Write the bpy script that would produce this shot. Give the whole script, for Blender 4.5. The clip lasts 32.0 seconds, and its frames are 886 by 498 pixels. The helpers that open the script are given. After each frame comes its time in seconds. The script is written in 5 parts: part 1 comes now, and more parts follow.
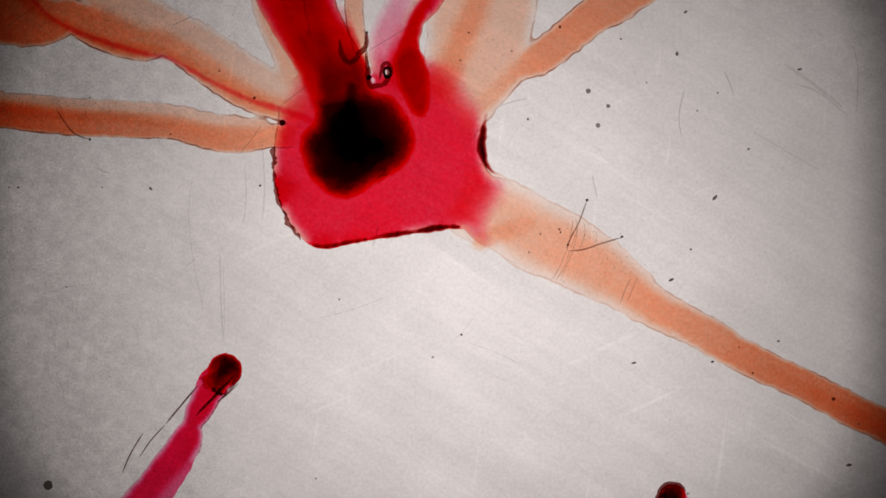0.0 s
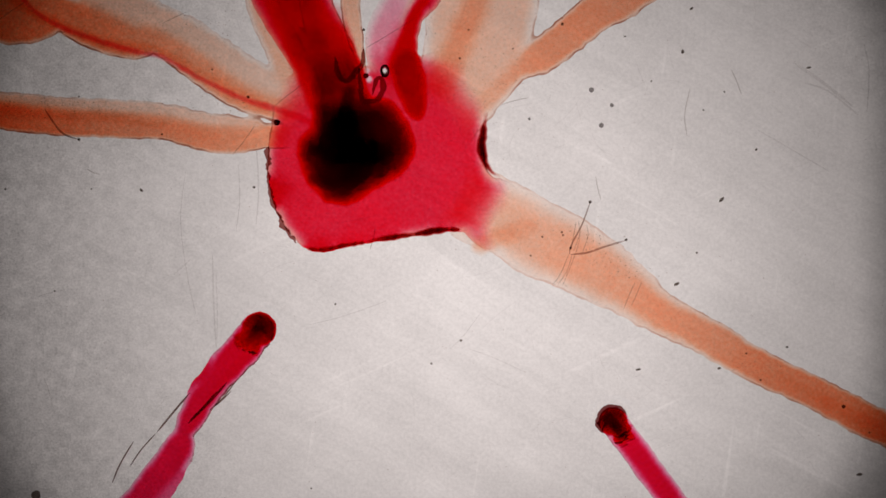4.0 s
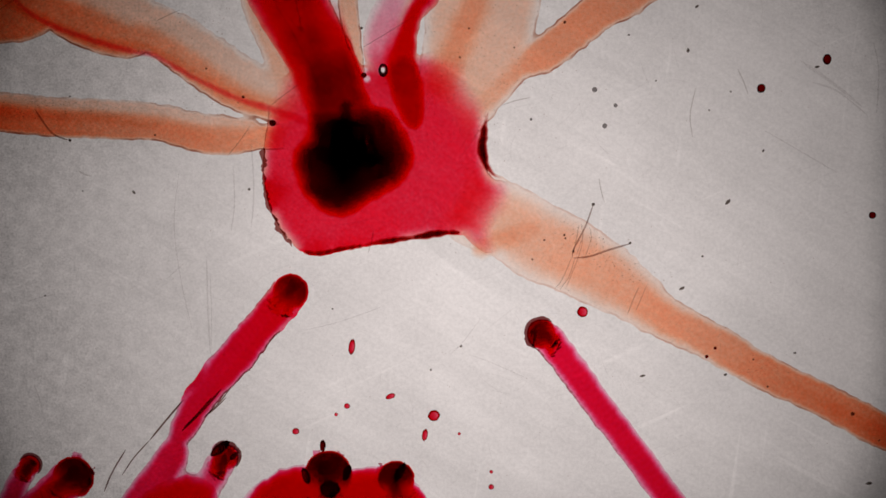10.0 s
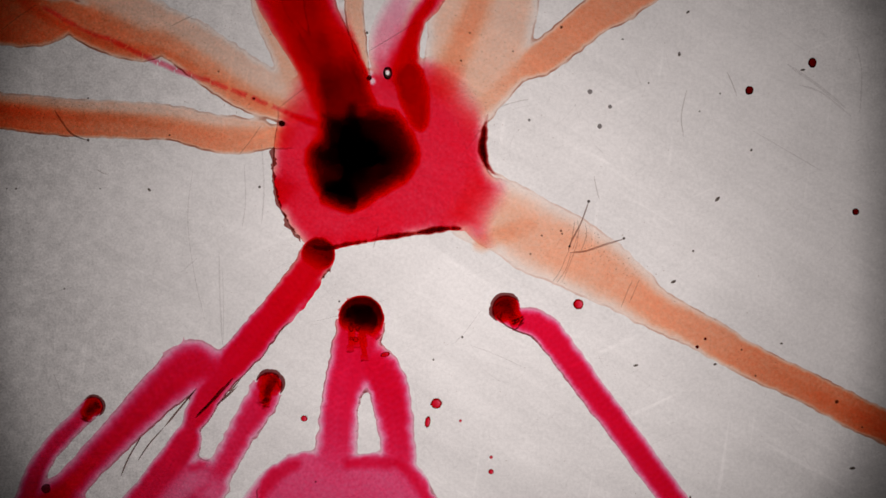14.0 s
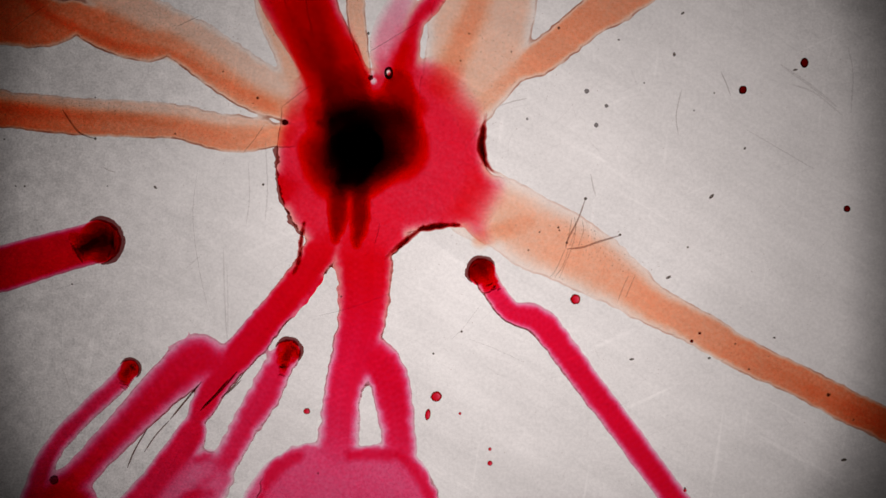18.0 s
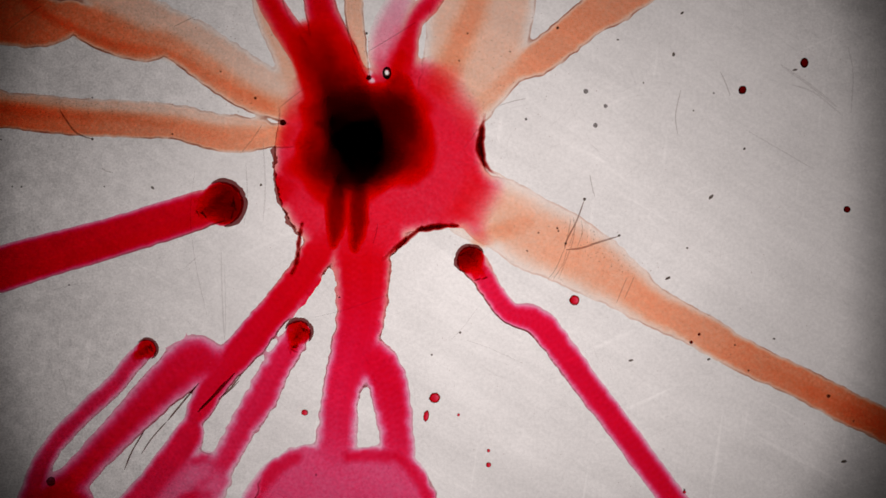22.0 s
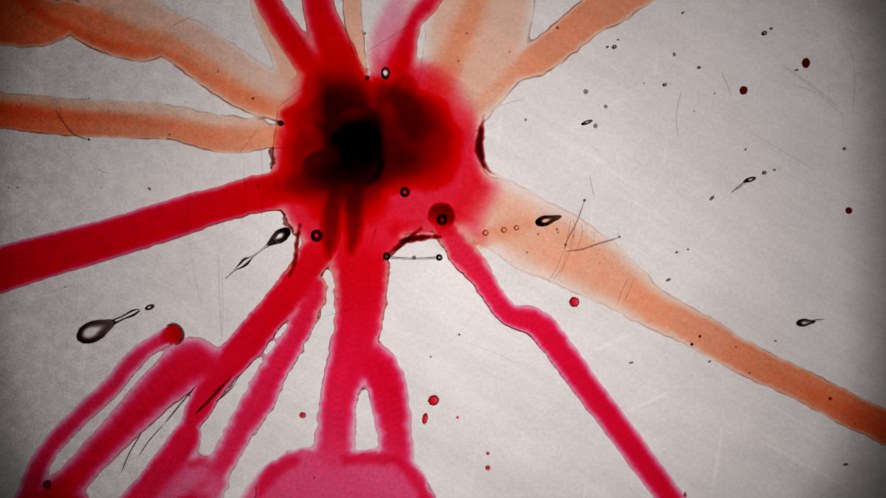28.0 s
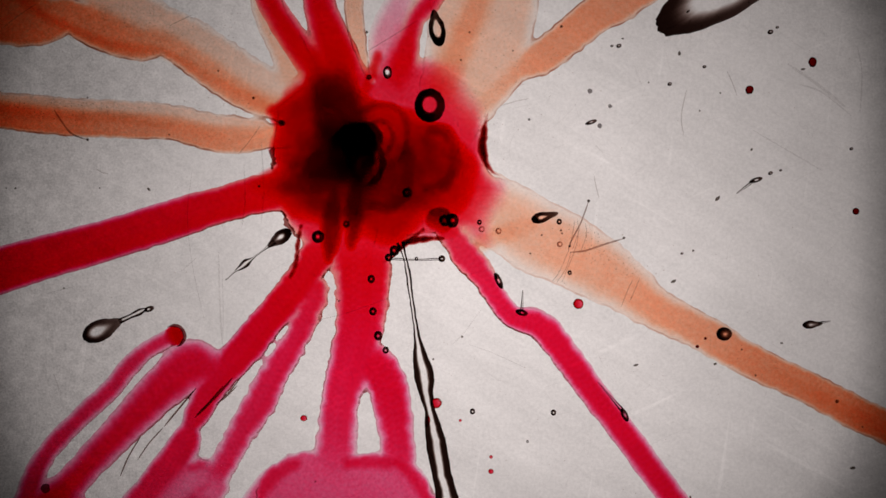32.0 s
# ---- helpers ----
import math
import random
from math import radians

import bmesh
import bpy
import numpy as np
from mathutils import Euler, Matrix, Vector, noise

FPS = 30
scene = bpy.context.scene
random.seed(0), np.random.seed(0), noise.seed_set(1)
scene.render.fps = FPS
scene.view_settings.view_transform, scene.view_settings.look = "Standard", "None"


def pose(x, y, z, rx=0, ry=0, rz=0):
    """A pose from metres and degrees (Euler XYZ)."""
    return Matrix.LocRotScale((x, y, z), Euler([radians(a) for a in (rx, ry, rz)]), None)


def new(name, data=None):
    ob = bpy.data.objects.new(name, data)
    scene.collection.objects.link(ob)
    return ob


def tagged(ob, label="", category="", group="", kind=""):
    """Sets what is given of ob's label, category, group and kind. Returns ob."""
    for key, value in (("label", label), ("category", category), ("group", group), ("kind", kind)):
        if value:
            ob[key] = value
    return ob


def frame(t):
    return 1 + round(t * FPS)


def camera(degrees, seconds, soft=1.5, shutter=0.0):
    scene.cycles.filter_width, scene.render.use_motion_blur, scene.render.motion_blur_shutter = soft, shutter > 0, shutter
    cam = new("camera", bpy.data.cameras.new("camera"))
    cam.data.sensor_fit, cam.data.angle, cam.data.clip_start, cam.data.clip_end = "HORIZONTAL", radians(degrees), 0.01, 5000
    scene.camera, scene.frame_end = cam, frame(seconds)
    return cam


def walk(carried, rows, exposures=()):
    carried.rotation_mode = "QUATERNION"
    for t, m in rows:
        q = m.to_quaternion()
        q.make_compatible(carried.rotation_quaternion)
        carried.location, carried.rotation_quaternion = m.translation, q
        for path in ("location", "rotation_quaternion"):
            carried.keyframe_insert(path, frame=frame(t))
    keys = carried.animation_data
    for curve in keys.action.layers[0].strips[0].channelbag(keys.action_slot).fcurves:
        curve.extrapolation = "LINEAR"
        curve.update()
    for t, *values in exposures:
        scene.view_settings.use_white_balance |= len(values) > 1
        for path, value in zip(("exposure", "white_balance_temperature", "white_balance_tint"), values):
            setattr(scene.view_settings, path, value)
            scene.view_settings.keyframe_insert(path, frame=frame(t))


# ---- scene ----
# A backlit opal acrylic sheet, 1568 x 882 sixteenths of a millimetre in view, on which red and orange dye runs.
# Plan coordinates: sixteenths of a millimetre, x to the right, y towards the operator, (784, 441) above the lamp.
U = 1 / 16000.0
HALF_ANGLE = 20.0


def plan(x, y, z=0.0):
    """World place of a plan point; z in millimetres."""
    return Vector(((x - 784) * U, (441 - y) * U, z * 0.001))


cam = camera(2 * HALF_ANGLE, 32.0, soft=1.5)
scene.cycles.transparent_max_bounces = 64
# seconds, magnification of the macro lens carriage, plan point under the lens
CARRIAGE = [
    (0, 1.0143, 784.9, 437.4),
    (1, 1.0216, 785.4, 435.9),
    (2, 1.0302, 785.9, 434.3),
    (3, 1.0373, 786.4, 433.1),
    (3.5, 1.0386, 786.4, 432.8),
    (5.5, 1.0621, 787.4, 427.1),
    (6, 1.0637, 787.6, 426.5),
    (7, 1.0668, 788.2, 425.3),
    (8, 1.0675, 788.4, 424.8),
    (9, 1.0680, 788.2, 425.3),
    (9.5, 1.0681, 788.5, 425.8),
    (10, 1.0677, 787.1, 425.9),
    (10.5, 1.0669, 786.5, 426.0),
    (11, 1.0668, 785.5, 425.3),
    (12, 1.0613, 786.8, 426.7),
    (12.5, 1.0553, 785.9, 428.2),
    (13, 1.0498, 783.7, 428.4),
    (13.5, 1.0330, 784.4, 432.6),
    (14, 1.0213, 783.7, 434.4),
    (14.5, 1.0171, 784.2, 435.3),
    (16.5, 1.0002, 784.0, 440.8),
    (17, 1.0002, 784.0, 441.0),
    (19, 1.0000, 784.0, 441.1),
    (20.5, 0.9999, 784.5, 440.9),
    (21.5, 1.0024, 786.1, 440.2),
    (22.5, 1.0056, 787.1, 439.4),
    (23.5, 1.0075, 787.7, 438.7),
    (25, 1.0093, 788.6, 438.1),
    (27.5, 1.0112, 788.8, 437.3),
    (29, 1.0110, 787.8, 437.0),
    (30, 1.0151, 788.3, 436.4),
    (31, 1.0198, 789.4, 435.6),
    (31.5, 1.0220, 789.7, 435.5),
    (32, 1.0223, 784.0, 435.2),
]
RISE = 784 * U / math.tan(radians(HALF_ANGLE))
walk(cam, [(t, Matrix.Translation(plan(x, y) + Vector((0, 0, RISE / s)))) for t, s, x, y in CARRIAGE],
     exposures=[(0, -0.25), (3, -0.30), (6, -0.38), (10.5, -0.41), (13, -0.38), (14.5, -0.27), (18.45, -0.24), (18.65, 0.02), (21.25, 0.03), (21.6, -0.23), (24, -0.25), (28, -0.27), (32, -0.34)])

# ---- light: one round panel lamp under the sheet, in a dark enclosure ----
world = bpy.data.worlds.new("dark_room")
world.use_nodes = True
world.node_tree.nodes["Background"].inputs[0].default_value = (0.02, 0.02, 0.022, 1)
scene.world = world
lamp_data = bpy.data.lights.new("panel_lamp", "AREA")
lamp_data.shape = "DISK"
lamp_data.size = 0.071
lamp_data.energy = 0.0352
lamp_data.color = (1.0, 0.908, 0.885)
lamp = new("panel_lamp", lamp_data)
lamp.matrix_world = pose(0.0032, -0.0025, -0.034, 180, 0, 0)


# ---- materials ----
def material(name):
    m = bpy.data.materials.new(name)
    m.use_nodes = True
    m.node_tree.nodes.clear()
    return m, m.node_tree


def node(tree, kind, **values):
    n = tree.nodes.new(kind)
    for key, value in values.items():
        if key == "op":
            n.operation = value
        elif key == "interp":
            n.interpolation_type = value
        elif key == "blend":
            n.blend_type = value
    return n


def maths(tree, op, a, b=None, c=None):
    n = node(tree, "ShaderNodeMath", op=op)
    for i, v in enumerate((a, b, c)):
        if v is None:
            continue
        if isinstance(v, (int, float)):
            n.inputs[i].default_value = v
        else:
            tree.links.new(v, n.inputs[i])
    return n.outputs[0]


def remap(tree, value, lo, hi, to_lo=0.0, to_hi=1.0):
    n = node(tree, "ShaderNodeMapRange", interp="SMOOTHSTEP")
    tree.links.new(value, n.inputs["Value"])
    for key, v in (("From Min", lo), ("From Max", hi), ("To Min", to_lo), ("To Max", to_hi)):
        n.inputs[key].default_value = v
    return n.outputs[0]


def noise_tex(tree, scale, detail=3.0, rough=0.55, squash=None, turn=0.0):
    coord = node(tree, "ShaderNodeTexCoord").outputs["Object"]
    if squash:
        mp = node(tree, "ShaderNodeMapping")
        mp.vector_type = "TEXTURE"
        mp.inputs["Rotation"].default_value = (0, 0, radians(turn))
        mp.inputs["Scale"].default_value = (1 / squash[0], 1 / squash[1], 1)
        tree.links.new(coord, mp.inputs["Vector"])
        coord = mp.outputs[0]
    n = node(tree, "ShaderNodeTexNoise")
    n.inputs["Scale"].default_value = scale
    n.inputs["Detail"].default_value = detail
    n.inputs["Roughness"].default_value = rough
    tree.links.new(coord, n.inputs["Vector"])
    return n.outputs[0]


PEACH = (1.000, 0.377, 0.209)
RED = (0.905, 0.014, 0.045)
PINK_BLUE = 0.082


AMBER = (0.99, 0.80, 0.60)


def tinted(tree, tint, amount, bank_dark=None, bank_dark_tint=(0.5, 0.4, 0.36), pink=None, amber=None):
    """Clear, faintly glossy liquid that lets tint ** amount of the light through. Its bank is coloured dark for light
    bent aside there;
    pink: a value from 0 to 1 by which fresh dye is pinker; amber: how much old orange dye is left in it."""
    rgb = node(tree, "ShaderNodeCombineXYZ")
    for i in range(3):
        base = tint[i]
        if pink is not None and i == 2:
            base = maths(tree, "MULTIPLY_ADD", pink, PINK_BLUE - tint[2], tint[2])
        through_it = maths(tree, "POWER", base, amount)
        if bank_dark is not None:
            through_it = maths(tree, "MULTIPLY", through_it, maths(tree, "POWER", bank_dark_tint[i], bank_dark))
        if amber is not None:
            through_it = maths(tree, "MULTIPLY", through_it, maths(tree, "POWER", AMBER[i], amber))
        tree.links.new(through_it, rgb.inputs[i])
    clear = node(tree, "ShaderNodeBsdfTransparent")
    tree.links.new(rgb.outputs[0], clear.inputs[0])
    gloss = node(tree, "ShaderNodeBsdfGlossy")
    gloss.inputs["Roughness"].default_value = 0.08
    mix = node(tree, "ShaderNodeMixShader")
    mix.inputs[0].default_value = 0.006
    tree.links.new(clear.outputs[0], mix.inputs[1])
    tree.links.new(gloss.outputs[0], mix.inputs[2])
    out = node(tree, "ShaderNodeOutputMaterial")
    tree.links.new(mix.outputs[0], out.inputs[0])


def speckled(tree, amount, mottle, cloud_scale=120):
    cloud = noise_tex(tree, cloud_scale, 4)
    grain = noise_tex(tree, 3200, 2)
    vary = maths(tree, "ADD", maths(tree, "MULTIPLY_ADD", cloud, mottle * 2, 1 - mottle), maths(tree, "MULTIPLY_ADD", grain, 0.62, -0.31))
    return maths(tree, "MULTIPLY", amount, vary)


def liquid(name, tint, mottle=0.2, floor_c=0.06, bank_dark_tint=(0.5, 0.4, 0.36), fresh=False, patchy=(0.47, 0.60, 0.0)):
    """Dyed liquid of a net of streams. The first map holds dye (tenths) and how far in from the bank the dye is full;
    the second the depth in from the bank and how dark the meniscus is painted there."""
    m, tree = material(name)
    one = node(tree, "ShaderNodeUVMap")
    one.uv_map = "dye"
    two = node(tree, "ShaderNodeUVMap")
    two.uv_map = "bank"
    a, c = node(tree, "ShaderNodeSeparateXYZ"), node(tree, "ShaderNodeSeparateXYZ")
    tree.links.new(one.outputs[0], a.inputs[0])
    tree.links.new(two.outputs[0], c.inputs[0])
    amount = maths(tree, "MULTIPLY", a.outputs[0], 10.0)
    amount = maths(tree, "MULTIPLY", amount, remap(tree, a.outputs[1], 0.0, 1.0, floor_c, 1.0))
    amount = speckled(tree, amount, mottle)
    # dark beaded edge painted along the bank, for light the meniscus bends aside
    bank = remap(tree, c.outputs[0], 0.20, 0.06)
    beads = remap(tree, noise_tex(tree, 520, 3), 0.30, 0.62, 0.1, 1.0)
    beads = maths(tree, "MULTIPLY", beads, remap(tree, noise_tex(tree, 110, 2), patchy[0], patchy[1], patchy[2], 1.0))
    bank_dark = maths(tree, "MULTIPLY", maths(tree, "MULTIPLY", bank, beads), c.outputs[1])
    pink, amber = None, None
    if fresh:
        dist = node(tree, "ShaderNodeVectorMath", op="DISTANCE")
        tree.links.new(node(tree, "ShaderNodeNewGeometry").outputs["Position"], dist.inputs[0])
        dist.inputs[1].default_value = plan(650, 270)
        pink = remap(tree, dist.outputs["Value"], 170 * U, 370 * U)
        amber = maths(tree, "MULTIPLY", remap(tree, dist.outputs["Value"], 380 * U, 260 * U), remap(tree, a.outputs[1], 0.9, 0.1))
        amber = maths(tree, "MULTIPLY", amber, remap(tree, a.outputs[0], 0.01, 0.12))
    tinted(tree, tint, maths(tree, "MAXIMUM", amount, 0.0), bank_dark, bank_dark_tint, pink, amber)
    return m


def dye(name, tint, c0, c1=None, soft=0.2, rim=0.0, mottle=0.25, floor_c=0.05):
    """Dyed liquid of a single drop or lobe: c0, c1: dye from one side to the other; soft: how far it thins towards its bank."""
    m, tree = material(name)
    c1 = c0 if c1 is None else c1
    sep = node(tree, "ShaderNodeSeparateXYZ")
    tree.links.new(node(tree, "ShaderNodeUVMap").outputs[0], sep.inputs[0])
    u, v = sep.outputs[0], sep.outputs[1]
    amount = maths(tree, "MULTIPLY_ADD", u, c1 - c0, c0)
    if soft > 0:
        amount = maths(tree, "MULTIPLY", amount, remap(tree, v, 1.0, 1 - soft, floor_c, 1.0))
    amount = speckled(tree, amount, mottle, 260)
    # dark outline put into the drop's colour, for light bent aside at its edge
    if rim > 0:
        amount = maths(tree, "MULTIPLY_ADD", remap(tree, v, 0.62, 0.92), rim, amount)
    tinted(tree, tint, maths(tree, "MAXIMUM", amount, 0.0))
    return m


def head_dye(name, tint, amount, soft=0.3, back=0.0, full=0.5):
    """The full head of a running stream: dye gathers towards its front (u = 1)."""
    m, tree = material(name)
    sep = node(tree, "ShaderNodeSeparateXYZ")
    tree.links.new(node(tree, "ShaderNodeUVMap").outputs[0], sep.inputs[0])
    u, v = sep.outputs[0], sep.outputs[1]
    total = maths(tree, "MULTIPLY", remap(tree, u, back, full), amount)
    total = maths(tree, "MULTIPLY", total, remap(tree, v, 1.0, 1.0 - soft, 0.12, 1.0))
    tinted(tree, tint, maths(tree, "MAXIMUM", speckled(tree, total, 0.15), 0.0))
    return m


def rim_dark_water(name, tint=(0.40, 0.33, 0.31), amount=4.6, inner=0.16, outer=0.56, thread=False):
    """Clear water whose dark edge is painted in, for light bent aside at its steep bank: v runs out from the middle of
    a drop, or across a thread.
    """
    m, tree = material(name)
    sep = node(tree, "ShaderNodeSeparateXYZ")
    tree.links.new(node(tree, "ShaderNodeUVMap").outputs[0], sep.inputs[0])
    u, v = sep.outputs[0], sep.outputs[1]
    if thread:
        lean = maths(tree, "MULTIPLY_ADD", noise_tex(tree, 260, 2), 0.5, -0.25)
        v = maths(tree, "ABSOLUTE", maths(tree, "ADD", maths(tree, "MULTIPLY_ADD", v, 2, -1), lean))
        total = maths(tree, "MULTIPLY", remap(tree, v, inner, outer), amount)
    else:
        # one side of the rim is coloured darker, as a drop bends light
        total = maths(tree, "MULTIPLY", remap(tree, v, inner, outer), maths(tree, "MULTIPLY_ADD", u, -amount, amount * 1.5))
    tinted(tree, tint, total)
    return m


def opaque(name, colour, rough=0.7, vary=0.3, scale=900):
    m, tree = material(name)
    b = node(tree, "ShaderNodeBsdfPrincipled")
    n = noise_tex(tree, scale, 3)
    mix = node(tree, "ShaderNodeMix")
    mix.data_type = "RGBA"
    tree.links.new(n, mix.inputs["Factor"])
    mix.inputs["A"].default_value = (*[c * (1 - vary) for c in colour], 1)
    mix.inputs["B"].default_value = (*[min(1, c * (1 + vary)) for c in colour], 1)
    tree.links.new(mix.outputs["Result"], b.inputs["Base Color"])
    b.inputs["Roughness"].default_value = rough
    out = node(tree, "ShaderNodeOutputMaterial")
    tree.links.new(b.outputs[0], out.inputs[0])
    return m


def opal():
    """Scuffed opal acrylic: fibrous grain, diagonal wiping marks and blotches."""
    m, tree = material("opal_acrylic")
    fine = noise_tex(tree, 2600, 4, 0.75)
    wipe = noise_tex(tree, 900, 4, 0.7, (0.05, 1.0), -32)
    wipe2 = noise_tex(tree, 800, 3, 0.6, (0.05, 1.0), 52)
    wipe3 = noise_tex(tree, 170, 6, 0.72, (0.22, 1.0), -28)
    blotch = noise_tex(tree, 60, 5, 0.65)
    total = maths(tree, "MULTIPLY_ADD", fine, 0.44, 0.26)
    total = maths(tree, "MULTIPLY_ADD", wipe, 0.14, total)
    total = maths(tree, "MULTIPLY_ADD", wipe2, 0.07, total)
    total = maths(tree, "MULTIPLY_ADD", wipe3, 0.34, total)
    total = maths(tree, "MULTIPLY_ADD", blotch, 0.30, total)
    # hair-fine polished lines that let more light through, and pale nicks
    for scale, turn, where in ((900, -30, 70), (800, 24, 55), (850, 82, 85)):
        line = remap(tree, noise_tex(tree, scale, 2, 0.5, (0.035, 1.0), turn), 0.64, 0.71)
        line = maths(tree, "MULTIPLY", line, remap(tree, noise_tex(tree, where, 2), 0.46, 0.60))
        total = maths(tree, "MULTIPLY_ADD", line, 0.08, total)
    # dust and dry residue, thicker towards the sheet's rim, with a little of the light's edge falloff painted in
    away = node(tree, "ShaderNodeVectorMath", op="DISTANCE")
    tree.links.new(node(tree, "ShaderNodeTexCoord").outputs["Object"], away.inputs[0])
    away.inputs[1].default_value = plan(960, 470)
    ragged = maths(tree, "MULTIPLY_ADD", noise_tex(tree, 90, 4, 0.6), 0.022, -0.011)
    dust_falloff = remap(tree, maths(tree, "ADD", away.outputs["Value"], ragged), 0.024, 0.062)
    dust = maths(tree, "ADD", maths(tree, "MULTIPLY_ADD", noise_tex(tree, 4200, 3, 0.7), 0.9, -0.45), maths(tree, "MULTIPLY_ADD", noise_tex(tree, 700, 4, 0.65), 0.7, -0.35 - 0.02))
    total = maths(tree, "ADD", total, maths(tree, "MULTIPLY", dust, dust_falloff))
    total = maths(tree, "MULTIPLY", total, 0.84)
    rgb = node(tree, "ShaderNodeCombineXYZ")
    for i, k in enumerate((1.0, 0.985, 0.98)):
        tree.links.new(maths(tree, "MULTIPLY", total, k), rgb.inputs[i])
    t = node(tree, "ShaderNodeBsdfTranslucent")
    tree.links.new(rgb.outputs[0], t.inputs[0])
    d = node(tree, "ShaderNodeBsdfDiffuse")
    tree.links.new(rgb.outputs[0], d.inputs[0])
    mix = node(tree, "ShaderNodeMixShader")
    mix.inputs[0].default_value = 0.15
    tree.links.new(t.outputs[0], mix.inputs[1])
    tree.links.new(d.outputs[0], mix.inputs[2])
    out = node(tree, "ShaderNodeOutputMaterial")
    tree.links.new(mix.outputs[0], out.inputs[0])
    return m


def see_through(name, tint):
    m, tree = material(name)
    t = node(tree, "ShaderNodeBsdfTransparent")
    t.inputs[0].default_value = (*tint, 1)
    out = node(tree, "ShaderNodeOutputMaterial")
    tree.links.new(t.outputs[0], out.inputs[0])
    return m


OPAL = opal()
ACRYLIC = see_through("clear_acrylic", (0.97, 0.97, 0.97))
BLACK = opaque("matt_black_paint", (0.02, 0.02, 0.021), 0.9, 0.3, 60)
DUST = see_through("dark_dust", (0.42, 0.38, 0.36))
GREY_DUST = see_through("grey_grease_spot", (0.52, 0.50, 0.50))
HAIR = see_through("brown_fibre", (0.68, 0.62, 0.60))
SCRATCH = see_through("scratch_dark", (0.88, 0.865, 0.86))
FAINT = see_through("scratch_faint", (0.94, 0.935, 0.935))
SCORED = see_through("dye_filled_score", (0.50, 0.40, 0.38))
CLEAR = rim_dark_water("clear_water")
CLEAR_BROAD = rim_dark_water("clear_water_broad", amount=4.4, inner=0.28, outer=0.80)
CLEAR_RIM = rim_dark_water("clear_water_black_rim", amount=3.2, inner=0.50, outer=0.86)
CLEAR_RING = rim_dark_water("clear_water_black_ring", amount=5.5, inner=0.40, outer=0.62)
SOFT_WATER = rim_dark_water("soft_rimmed_water", tint=(0.66, 0.50, 0.45), amount=2.2, inner=0.25, outer=0.8)
BROWN_WATER = rim_dark_water("dark_rimmed_water", amount=4.5, inner=0.0, outer=0.8)
THREAD_WATER = rim_dark_water("clear_water_thread", inner=0.22, outer=0.58, thread=True)


# ---- mesh helpers ----
def part(name, mesh, mat, parent=None, label=""):
    if isinstance(mesh, bmesh.types.BMesh):
        me = bpy.data.meshes.new(name)
        mesh.to_mesh(me)
        mesh.free()
        mesh = me
    if mat and not mesh.materials:
        mesh.materials.append(mat)
    for p in mesh.polygons:
        p.use_smooth = True
    ob = new(name, mesh)
    if parent:
        ob.parent = parent
    if label:
        tagged(ob, label)
    return ob


LIFT = [0.0]


def next_lift():
    """Each film lies a few thousandths of a millimetre over the last, so that no two share a plane."""
    LIFT[0] += 0.0023
    return 0.02 + LIFT[0] % 0.12


def spline(points, step=4.0):
    """Catmull-Rom through (x, y, half_width) points, resampled about every `step`; returns rows of x, y, half_width, length."""
    p = np.array(points, float)
    p = np.vstack([2 * p[0] - p[1], p, 2 * p[-1] - p[-2]])
    p[0, 2], p[-1, 2] = p[1, 2], p[-2, 2]
    rows = []
    for i in range(1, len(p) - 2):
        n = max(2, int(np.hypot(*(p[i + 1, :2] - p[i, :2])) / step))
        for k in range(n):
            t = k / n
            rows.append(0.5 * (2 * p[i] + (p[i + 1] - p[i - 1]) * t + (2 * p[i - 1] - 5 * p[i] + 4 * p[i + 1] - p[i + 2]) * t ** 2
                               + (3 * p[i] - p[i - 1] - 3 * p[i + 1] + p[i + 2]) * t ** 3))
    rows.append(p[-2])
    rows = np.array(rows)
    length = np.concatenate([[0], np.cumsum(np.hypot(*np.diff(rows[:, :2], axis=0).T))])
    return np.column_stack([rows, length])


def banks(rows, ragged, seed):
    """The two uneven banks of a stream, and the unit vectors across it."""
    d = np.gradient(rows[:, :2], axis=0)
    d /= np.linalg.norm(d, axis=1)[:, None] + 1e-9
    for _ in range(3):
        d[1:-1] = (d[:-2] + 2 * d[1:-1] + d[2:]) / 4
    across = np.column_stack([-d[:, 1], d[:, 0]])
    sides = []
    for k in (-1, 1):
        wob = np.array([noise.noise((s * 0.045, seed * 7.1 + k * 3.3, 0)) * 1.0 + noise.noise((s * 0.14, seed * 5.7 + k, 9)) * 0.55 for s in rows[:, 3]])
        sides.append(rows[:, 2] + wob * ragged)
    return across, sides


def outward(me):
    bm = bmesh.new()
    bm.from_mesh(me)
    bmesh.ops.recalc_face_normals(bm, faces=bm.faces)
    bm.to_mesh(me)
    bm.free()


